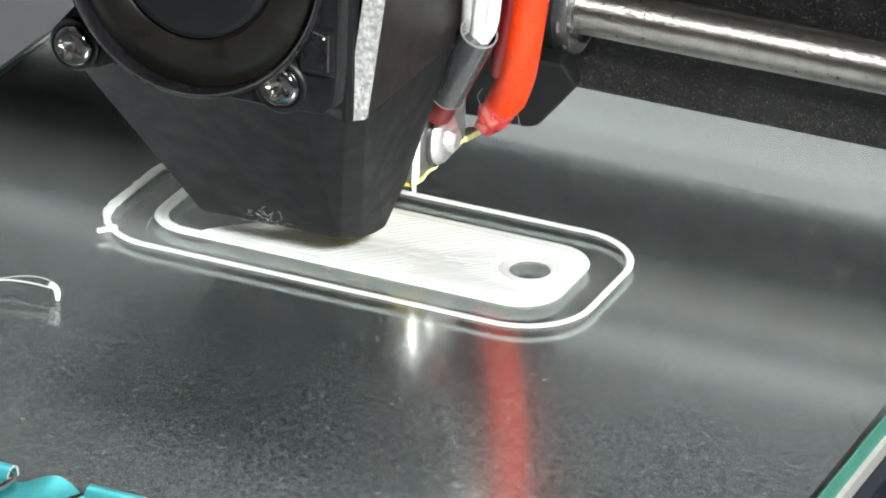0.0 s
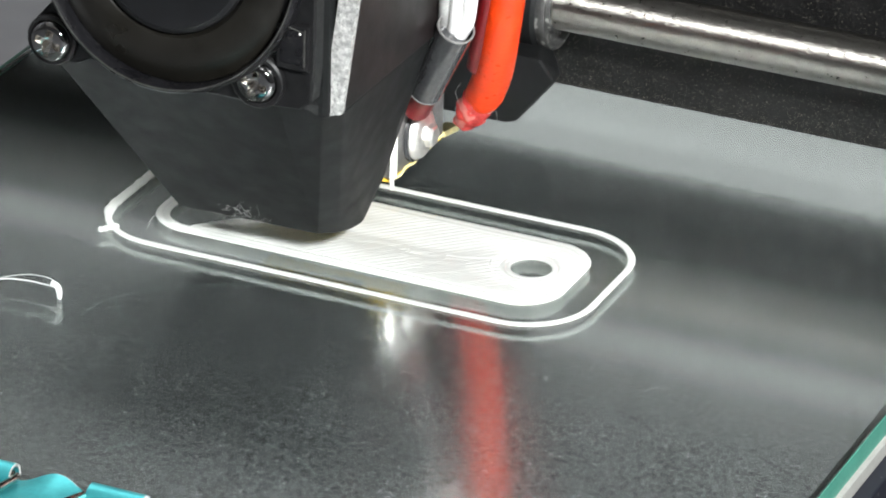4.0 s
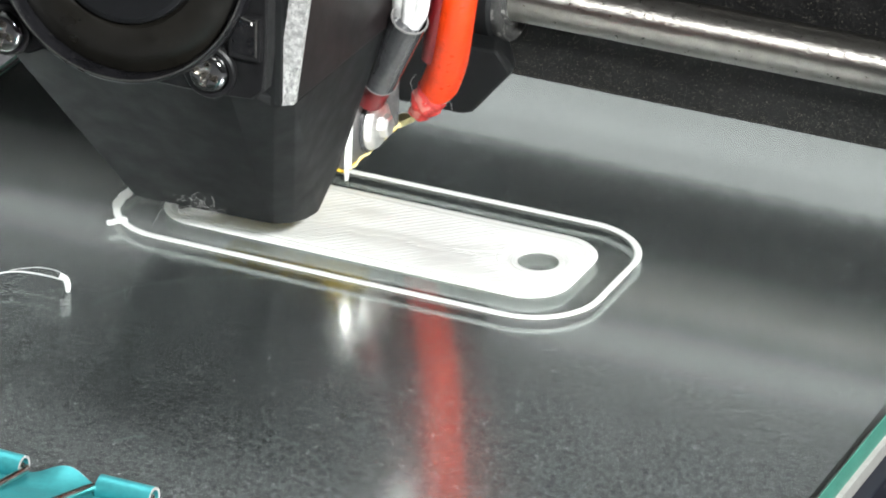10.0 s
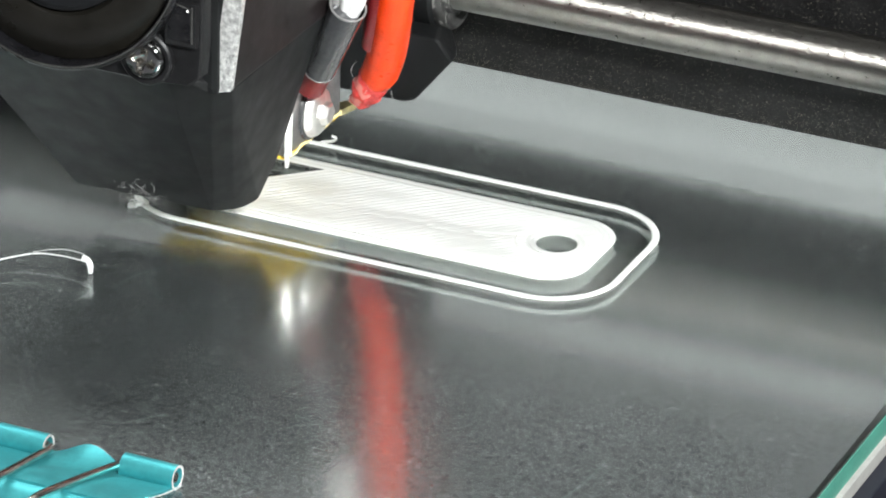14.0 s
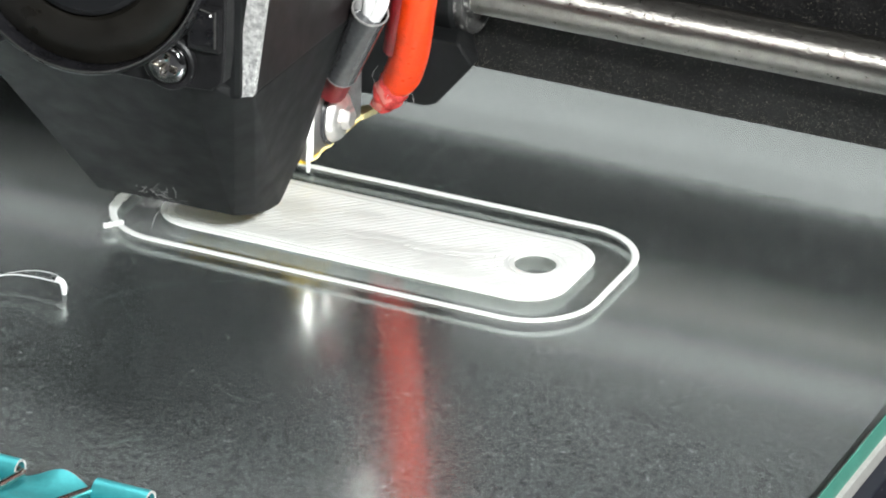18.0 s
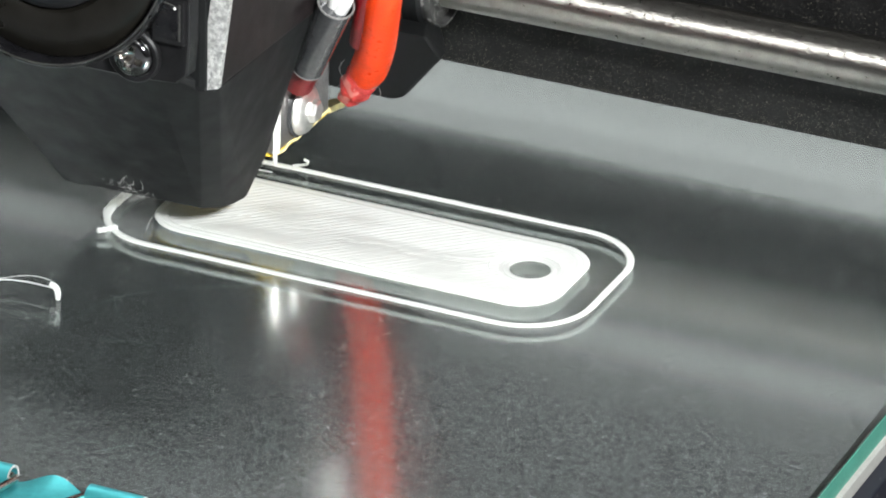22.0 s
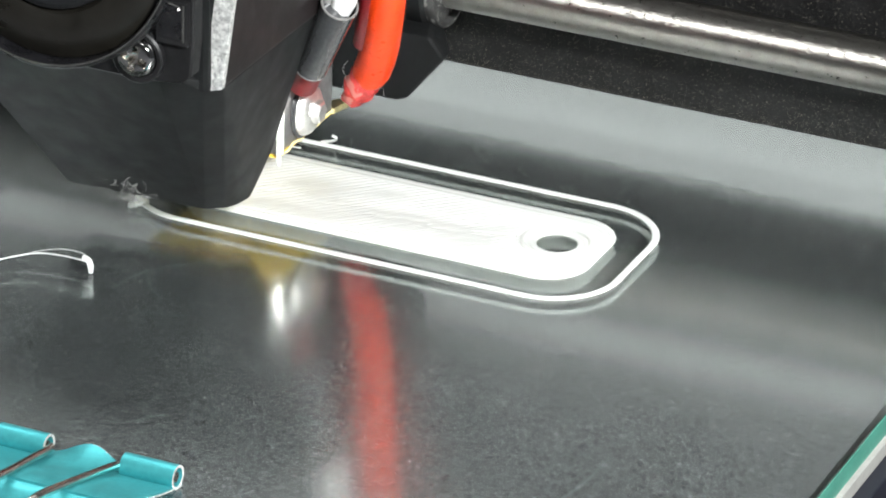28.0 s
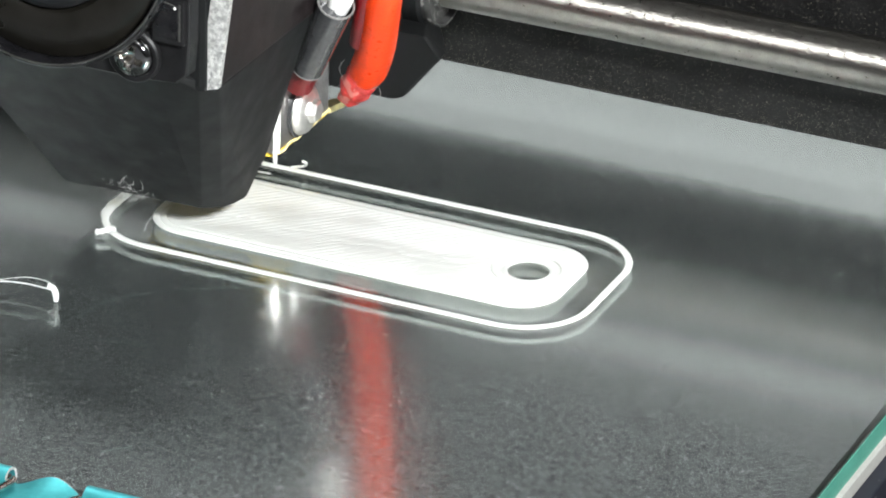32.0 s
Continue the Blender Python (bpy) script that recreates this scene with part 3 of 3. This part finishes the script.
# Small bright metal facets stand in for glints on the tab.
for x, z, r in ((8.1, 50.5, 0.16), (11.2, 50.2, 0.24)):
    part("glint_chip", hull([(x + r * a, -37.5 - r * b, z + r * c) for a, b, c in ((-1, 0, -0.8), (1.1, 0, -0.6), (0.2, 0, 1.2), (0, 0.9, 0))]), DOME, tab, "bright metal facet in place of a glint", smooth=False)
part("side_ridge", box(8.9, 9.5, -35.9, -35.0, 51.5, 80, 0.15), FAN_PLASTIC, head)


def pan_screw(x, z, y, reach):
    # the boss stays clear of the fan's opening
    bm = bmesh.new()
    n = 96
    rings = [[] for _ in range(5)]
    for k in range(n):
        a = 2 * math.pi * k / n
        c, sn = math.cos(a), math.sin(a)
        r = reach
        while r > 3.3 and math.hypot(x + r * c - FC.x, z + r * sn - FC.z) < 19.6:
            r -= 0.05
        for ring, (rr, yy) in zip(rings, ((3.12, y + 3.2), (3.12, y + 0.95), (r - 0.25, y + 0.85), (r, y + 1.15), (r, y + 9))):
            ring.append(bm.verts.new((x + rr * c, yy, z + rr * sn)))
    for r0, r1 in zip(rings, rings[1:]):
        for k in range(n):
            bm.faces.new((r0[k], r0[(k + 1) % n], r1[(k + 1) % n], r1[k]))
    bm.faces.new(rings[0])
    bm.faces.new(rings[-1])
    part("lug", bm, FRAME_GREY, head, "moulded screw boss")
    bm = bmesh.new()
    rings = []
    for s, r in [(3.6, 2.9), (1.7, 3.0), (1.15, 3.03), (0.7, 2.9), (0.34, 2.66), (0.12, 2.42), (0.02, 2.15)]:
        rings.append([bm.verts.new((x + r * math.cos(2 * math.pi * k / n), y + s, z + r * math.sin(2 * math.pi * k / n))) for k in range(n)])
    for depth, grow in ((0.0, 1.0), (0.5, 0.97), (1.75, 0.9)):
        rings.append([bm.verts.new((x + lobes(k / n) * grow * math.cos(2 * math.pi * k / n), y + depth, z + lobes(k / n) * grow * math.sin(2 * math.pi * k / n))) for k in range(n)])
    rings.append([bm.verts.new((x, y + 1.8, z))] * n)
    screw = part("screw", skin(bm, rings), CHROME, head, "chrome pan head screw with a cross recess")
    bm = bmesh.new()
    rings = []
    for depth, grow in ((0.06, 0.985), (0.5, 0.88), (1.1, 0.6), (1.45, 0.3)):
        rings.append([bm.verts.new((x + lobes(k / n) * grow * math.cos(2 * math.pi * k / n), y + depth, z + lobes(k / n) * grow * math.sin(2 * math.pi * k / n))) for k in range(n)])
    rings.append([bm.verts.new((x, y + 1.6, z))] * n)
    part("recess", skin(bm, rings), CHROME_GLINT, screw, "cross recess in brighter chrome that paints its glints")


def lobes(f):
    # a cross with arms half a millimetre to each side
    a = (2 * math.pi * f + 0.26) % (math.pi / 2)
    return min(2.0, 0.56 / max(min(math.sin(a), math.cos(a)), 0.05))


def skin(bm, rings):
    for r0, r1 in zip(rings, rings[1:]):
        for k in range(len(r0)):
            q = []
            for v in (r0[k], r0[(k + 1) % len(r0)], r1[(k + 1) % len(r0)], r1[k]):
                if v not in q:
                    q.append(v)
            bm.faces.new(q)
    return bm


pan_screw(-26.8, 41.6, -38.4, 3.7)
pan_screw(4.8, 41.9, -38.4, 3.95)
part("side_plate", box(11.4, 13.4, -27.6, 6, 35.3, 90, 0.3), PLATE_DARK, head, "brown-black side plate")
part("edge_strip", hull([(x, y, z) for y in (-28.8, -27.7) for x, z in ((10.6, 34.6), (13.5, 35.4), (18.1, 72), (15.3, 72))]), ALU_EDGE, head, "bright sawn aluminium edge")
block = part("heater_block", box(-16.5, 6, 5.2, 23.8, 10.0, 22, 0.5), BLOCK, head, "grey aluminium heater block")
tape = box(-16.6, 6.08, 5.0, 24.2, 9.72, 10.05, 0.08)
part("tape", tape, KAPTON, block, "amber heat tape")
part("tape_tail", hull([(x, y, z) for x, y, z0, z1 in ((3.4, 23.6, 9.7, 10.4), (6.2, 23.6, 9.6, 10.5), (4.4, 28.8, 8.8, 9.7), (6.3, 28.8, 8.7, 9.8)) for z in (z0, z1)]), KAPTON_PALE, block, "pale amber tape end")
part("tape_edge", sweep(smooth_path([(6.15, 6, 10.1), (6.25, 8, 9.9), (6.15, 10, 10.3), (6.25, 12.5, 9.95), (6.15, 15, 10.35), (6.2, 18, 10.0), (6.15, 21, 10.3), (6.15, 23.8, 10.15)], 5), 0.2, 7), KAPTON_PALE, block, "crumpled pale amber tape edge")
# Corner glint is built in: metal paler than the block, tilted to the lamp.
across, out = Vector((0.835, 0.55, 0)), Vector((0.547, -0.832, 0.092))
part("glint_strip", hull([c + across * w - out * d for c, half in ((Vector((6.45, 4.9, 10.6)), 0.55), (Vector((6.45, 5.0, 14.4)), 0.52), (Vector((6.6, 5.3, 16.4)), 0.3), (Vector((6.75, 5.4, 17.9)), 0.06)) for w in (-half, half) for d in (0, 0.5)], 0.08), CORNER_GLINT, block, "block's corner edge, paled and tilted to glint")
part("ooze", sweep(smooth_path([(6.3, 4.6, 11), (6.5, 4.4, 9.6), (6.4, 4.5, 8.9)], 5), 0.4, 8, radii=[0.36] * 6 + [0.3] * 4 + [0.2]), WHITE, block, "drop of white plastic")
part("nozzle", lathe((-6.2, 12.3, 0.5), (0, 0, 1), [(0, 0), (0, 0.4), (2.5, 2.2), (3.0, 3.3), (6.5, 3.3), (6.9, 2.6), (9.6, 2.6), (9.6, 0)], 6), BRASS, head, "brass nozzle")
# Dark ring painted in place of the shadow gap round the screw.
part("shadow_ring", lathe((6.0, 13.6, 14.4), (1, 0, 0), [(0, 0), (0, 4.45), (0.35, 4.45), (0.5, 4.1), (0.5, 0)], 36), SLEEVE, block, "dark ring in place of the shadow round the screw")
part("block_screw", lathe((6.45, 13.6, 14.4), (1, 0, 0), [(0, 0), (0, 3.9), (0.25, 4.0), (0.95, 3.6), (1.35, 3.0), (1.6, 2.3), (1.7, 0)], 36), DOME, block, "satin silver dome screw")
part("screw_tip", lathe((8.05, 13.6, 14.4), (1, 0, 0), [(0, 0), (0, 1.85), (0.9, 1.75), (1.15, 1.4), (1.15, 0)], 6), DOME, block, "faceted silver screw end")
part("red_sleeve", sweep(smooth_path([(7.4, 10.2, 19.9), (8.4, 9.3, 21.6), (9.9, 8.0, 24.0)], 5), 2.15, 16), RED_DARK, head, "dark red insulating sleeve")
tube = lathe((0, 0, 0), (0, 0, 1), [(0, 2.15), (0, 2.4), (15, 2.75), (15, 2.5)], 28, closed=True)
axis = Vector((16.7, 2.6, 37.2)) - Vector((9.9, 7.8, 24.0))
a, b, dd = axes_for(axis)
for v in tube.verts:
    v.co = Vector((9.9, 7.8, 24.0)) + a * v.co.x + b * v.co.y + dd * (v.co.z * axis.length / 15)
part("sleeve", tube, SLEEVE, head, "glossy black shrink sleeve")
part("sleeve_rim", sweep([Vector((16.7, 2.6, 37.2)) + (a * math.cos(k * math.pi / 16) + b * math.sin(k * math.pi / 16)) * 2.66 for k in range(32)], 0.16, 7, True), SLEEVE_RIM, head, "pale cut rim of the sleeve")
part("sleeve_rim", sweep([Vector((9.9, 7.8, 24.0)) + (a * math.cos(k * math.pi / 16) + b * math.sin(k * math.pi / 16)) * 2.3 for k in range(32)], 0.16, 7, True), SLEEVE_RIM, head, "pale cut rim of the sleeve")
part("sleeve_core", sweep([(10.1, 7.8, 24.3), (16.0, 3.2, 36.0)], 1.9, 14), SLEEVE, head)
part("wire", sweep(smooth_path([(15.3, 4.6, 34), (16.1, 3.6, 37.7), (17.4, 1.6, 44.0), (18.7, -0.4, 50.3), (19.6, -1.6, 54.5), (13, -4, 62)]), 1.06, 16), WIRE, head)
part("wire", sweep(smooth_path([(16.0, 4.0, 34.5), (18.0, 3.5, 38.2), (19.4, 1.6, 44.4), (20.9, -0.4, 50.7), (21.8, -1.6, 54.9), (14, -4, 64)]), 1.06, 16), WIRE, head)
part("clear_sheath", sweep(smooth_path([(13.6, 5.2, 34), (14.3, 4.2, 37.0), (15.3, 2.2, 43.4), (16.3, 0.2, 49.6), (17.0, -1.0, 54), (12, -3, 60)]), 1.15, 14), SHEATH, head, "grey translucent sheath")
part("red_cable", sweep(smooth_path([(12.4, 21.0, 17.8), (14.2, 20.0, 20.1), (16.7, 17.0, 25.6), (19.2, 13.0, 33.5), (21.3, 10.0, 42.4), (23.9, 5.0, 53.0), (18.0, 1.0, 60.0)]), 2.8, 24, radii=[1.9, 2.2, 2.4, 2.5, 2.6, 2.7, 2.75, 2.8] + [2.85] * 41), RED, head, "thick bright red silicone cable")
# Darker second strand, added to paint the shaded left side of the cable.
part("red_cable", sweep(smooth_path([(14.2, 16.5, 25.6), (16.8, 12.2, 33.2), (19.0, 9, 42.0), (21.3, 4, 53), (15, 0, 60)]), 1.6, 16), RED_DARK, head, "dark crimson strand standing in for the red cable's shaded side")
tip = sweep(smooth_path([(9.5, 22.0, 12.8), (10.7, 21.8, 14.7), (12.2, 21.2, 17.0), (13.4, 20.5, 19.2)], 8), 1.9, 22, radii=[0.7, 1.15, 1.4, 1.55, 1.68, 1.8, 1.9, 2.0, 2.1, 2.2, 2.3, 2.38, 2.44, 2.48, 2.52, 2.55] + [2.56] * 9)
for v in tip.verts:
    c = v.co * 0.75
    v.co += Vector((noise.noise(c), noise.noise(c + Vector((9, 0, 0))), noise.noise(c + Vector((0, 9, 0))))) * 0.42
part("cable_tip", tip, PINK, head, "dull red crumpled shrink wrap on the cable end")
bm = bmesh.new()
for pts in ([(8.8, 21.0, 15.5), (9.8, 20.0, 17.6), (9.6, 19.4, 19.4), (10.6, 19, 21)], [(10.6, 20.2, 15.2), (12.0, 19, 16.0), (13.0, 18.4, 18.0)], [(14.8, 19.6, 16.8), (15.9, 19.8, 17.4), (16.4, 19.4, 16.2)], [(9.4, 21, 13.2), (8.4, 20.4, 14.6), (7.6, 20.6, 14.2)]):
    sweep(smooth_path(pts, 5), 0.022, 5, bm=bm)
tagged(part("fibres", bm, LINT, head, "pale loose fibres at the cable end"), kind="stuff")
part("mount", box(-24, 10, -8, 42, 38, 80, 1.0), PLASTIC, head)
part("carriage_block", hull([(x, 40, z) for x, z in ((-30, 6.2), (7.6, 6.2), (9.1, 6.0), (10.9, 6.7), (17.0, 14.3), (14.5, 17.5), (-30, 17.5))] + [(16.5, 43, 14.3), (10.0, 57, 9.3), (7.5, 57, 6.2), (8, 57, 16), (-30, 57, 6.2), (-30, 57, 16)], 0.5), PLASTIC, head)
# Unseen plate, added to keep the red cable out of the rod's reflection.
part("reflection_baffle", box(7, 15.6, 30, 41, 31, 80, 0.5), PLASTIC, head)
part("carriage_back", box(-30, 8.0, 40.5, 56, 17, 80, 0.5), PLASTIC, head)
part("bearing_housing", lathe((-28, 52, 22), (1, 0, 0), [(0, 4.2), (0, 7.9), (38.6, 7.9), (39.4, 7.3), (39.4, 4.2)], 48, closed=True), PLASTIC, head)
part("bearing_seal", lathe((11.2, 52, 22), (1, 0, 0), [(0, 4.15), (0, 7.4), (0.9, 7.5), (1.5, 7.2), (1.5, 6.7), (0.7, 6.1), (0.7, 4.9), (1.4, 4.6), (1.4, 4.15)], 48, closed=True), SEAL, head, "dull grey bearing end ring")
rng3 = random.Random(5)
bm = bmesh.new()
for _ in range(60):
    z = 5.2 + 4.4 * rng3.random() ** 2.4
    p = Vector((rng3.gauss(-10.3, 1.6), -8.4 - 0.78 * (z - 5.5) - rng3.random(), z))
    d = Vector((rng3.gauss(0, 0.9), -0.5, rng3.gauss(0.9, 0.8))).normalized()
    pts = []
    for k in range(9):
        pts.append(p.copy())
        d = (d + Vector((rng3.gauss(0, 0.5), rng3.gauss(0, 0.3), rng3.gauss(0, 0.5)))).normalized()
        p = p + d * rng3.uniform(0.1, 0.36)
    sweep(pts, rng3.uniform(0.008, 0.018), 4, bm=bm)
tagged(part("lint", bm, LINT, head, "grey tuft of lint under the duct"), kind="stuff")

# ---- what moves ----
def dense(knots):
    """Even steps along straight runs between knots."""
    rows = []
    for k in range(0, 321):
        t = k / 10
        for (t0, a), (t1, b) in zip(knots, knots[1:]):
            if t0 <= t <= t1:
                rows.append((t, a + (b - a) * (t - t0) / (t1 - t0)))
                break
    return rows


def motions():
    bed_rows = dense([(0, 0.0), (0.5, 8.1), (1, 17.2), (1.5, 8.7), (2, 0.0), (2.5, 8.6), (3, 17.0), (3.5, 8.1), (3.97, 0.0), (4.95, 17.2), (5.5, 7.4), (5.93, -0.1), (6, 1.1), (6.5, 9.8), (6.92, 17.1), (7, 15.6), (7.5, 6.8), (7.89, -0.1), (8, 1.8), (8.5, 10.4), (8.86, 16.7), (9, 14.2), (9.5, 5.4), (9.82, -0.1), (10, 3.1), (10.5, 11.8), (10.75, 16.1), (11, 11.7), (11.5, 2.8), (11.67, -0.1), (12, 5.6), (12.5, 14.5), (12.55, 15.3), (13, 7.3), (13.46, -0.2), (13.5, 0.5), (14, 9.9), (14.26, 14.5), (14.5, 10.3), (15.09, 0.0), (15.82, 12.8), (16.5, 0.9), (16.6, 0.3), (16.7, 2.0), (16.8, 4.0), (16.9, 5.5), (17, 7.6), (17.1, 9.1), (17.2, 10.9), (17.3, 10.3), (17.4, 8.3), (17.5, 6.7), (17.6, 4.6), (17.7, 3.1), (17.8, 1.0), (17.9, 0.2), (18, 2.0), (18.1, 3.5), (18.2, 5.5), (18.3, 7.0), (18.4, 8.8), (18.5, 9.2), (18.6, 7.3), (18.7, 5.8), (18.8, 3.8), (18.9, 2.2), (19, -0.0), (19.1, 0.7), (19.2, 2.6), (19.3, 4.3), (19.4, 6.3), (19.5, 7.7), (19.6, 7.0), (19.7, 5.5), (19.8, 3.5), (19.9, 2.0), (20, -0.1), (20.1, 0.8), (20.2, 3.0), (20.3, 4.5), (20.4, 6.3), (20.5, 6.1), (20.6, 4.0), (20.7, 2.5), (20.8, 0.2), (20.9, 1.2), (21, 2.5), (21.1, 4.0), (21.2, 4.6), (21.3, 3.0), (21.4, 1.3), (21.5, -0.1), (21.6, 1.5), (21.7, 2.6), (21.8, 3.0), (21.9, 1.5), (22, 0.1), (22.1, 1.2), (22.2, 2.2), (22.3, 1.5), (22.4, 3.8), (22.5, 5.7), (22.85, 17.2), (23, 17.2), (23.5, 17.3), (24, 17.3), (24.5, 17.2), (24.6, 17.2), (24.78, 16.6), (25, 12.9), (25.5, 4.5), (25.72, 0.4), (25.8, -0.1), (26, -0.2), (26.5, -0.1), (27.45, -0.1), (27.6, 1.0), (28, 10.0), (28.35, 17.6), (28.5, 17.8), (29, 17.8), (29.5, 17.8), (29.6, 17.6), (30, 10.5), (30.42, -0.4), (30.47, -0.6), (30.5, -0.5), (31, -0.5), (31.5, -0.5), (32, -0.5)])
    head_rows = dense([(0, 0.0), (0.5, -8.2), (1, -17.7), (1.5, -9.9), (2, -2.0), (2.5, -10.2), (3, -19.2), (3.5, -10.7), (3.97, -3.0), (4.95, -21.0), (5.5, -11.7), (5.93, -4.6), (6, -5.9), (6.5, -14.5), (6.92, -22.4), (7, -21.0), (7.5, -12.5), (7.89, -6.0), (8, -8.0), (8.5, -16.6), (8.86, -23.4), (9, -21.2), (9.5, -12.7), (9.82, -7.4), (10, -10.8), (10.5, -19.4), (10.75, -24.1), (11, -20.1), (11.5, -11.6), (11.67, -8.7), (12, -14.8), (12.5, -23.3), (12.55, -24.3), (13, -17.4), (13.46, -10.4), (13.5, -11.2), (14, -20.5), (14.26, -25.5), (14.5, -21.7), (15.09, -11.9), (15.82, -25.4), (16.5, -14.1), (16.6, -13.6), (16.7, -15.3), (16.8, -17.3), (16.9, -18.8), (17, -21.0), (17.1, -22.7), (17.2, -24.7), (17.3, -24.2), (17.4, -22.4), (17.5, -21.0), (17.6, -19.1), (17.7, -17.8), (17.8, -15.7), (17.9, -15.0), (18, -17.0), (18.1, -18.6), (18.2, -20.7), (18.3, -22.4), (18.4, -24.3), (18.5, -24.9), (18.6, -23.1), (18.7, -21.6), (18.8, -19.7), (18.9, -18.1), (19, -16.0), (19.1, -16.8), (19.2, -18.9), (19.3, -20.6), (19.4, -22.7), (19.5, -24.2), (19.6, -23.6), (19.7, -22.4), (19.8, -20.6), (19.9, -19.3), (20, -17.5), (20.1, -18.6), (20.2, -21.0), (20.3, -22.7), (20.4, -24.8), (20.5, -24.8), (20.6, -22.8), (20.7, -21.4), (20.8, -19.2), (20.9, -20.3), (21, -21.8), (21.1, -23.5), (21.2, -24.4), (21.3, -22.9), (21.4, -21.5), (21.5, -20.3), (21.6, -22.3), (21.7, -23.8), (21.8, -24.5), (21.9, -23.4), (22, -22.4), (22.1, -22.9), (22.2, -23.3), (22.3, -22.1), (22.4, -23.8), (22.5, -25.2), (22.85, -22.6), (23, -17.6), (23.5, -1.2), (24, 16.6), (24.5, 33.4), (24.58, 35.2), (24.75, 33.0), (24.9, 30.2), (25, 29.3), (25.3, 34.9), (25.5, 35.0), (25.75, 34.6), (26, 27.3), (26.5, 10.6), (26.8, 0.5), (27.3, -16.5), (27.5, -20.8), (27.65, -22.0), (28.05, -21.8), (28.2, -19.8), (28.5, -9.7), (29, 8.0), (29.5, 24.6), (29.85, 36.0), (29.92, 36.7), (30, 36.9), (30.28, 36.4), (30.38, 33.8), (30.5, 29.7), (31, 11.7), (31.5, -4.6), (32, -22.4)])
    for ob in (bed, carriage, glass, dust, fibres, marks, skirt, tag, string, clip):
        b = BASE[ob.name] * MM
        walk(ob, [(t, pose(b.x, b.y + y * MM, b.z)) for t, y in bed_rows])
    b = BASE[head.name] * MM
    walk(head, [(t, pose(b.x + x * MM, b.y, b.z)) for t, x in head_rows])
    # fill beads ride molten in the heater block until the nozzle lays them
    done = ((0, 0), (3.5, -2.6), (5.5, -4.3), (9, -7), (12, -9.1), (14.5, -11.4), (16.5, -13.2), (18, -15), (20, -17.6), (21, -19.3), (22, -22.3), (22.5, -24.5))
    for ob, c in FILL + [(RING, None)]:
        laid = 22.4 if ob is not RING else 27.6
        for (t0, c0), (t1, c1) in zip(done, done[1:]):
            if ob is not RING and c1 <= c <= c0:
                laid = t0 + (t1 - t0) * (c - c0) / (c1 - c0)
        b = BASE[ob.name] * MM
        rows = []
        for (t, x), (_, y) in zip(head_rows, bed_rows):
            if t < laid:
                rows.append((t, pose((-5.3 + x) * MM, 14.4 * MM, 15 * MM)))
            else:
                rows.append((t, pose(b.x, b.y + y * MM, b.z)))
        walk(ob, rows)


motions()
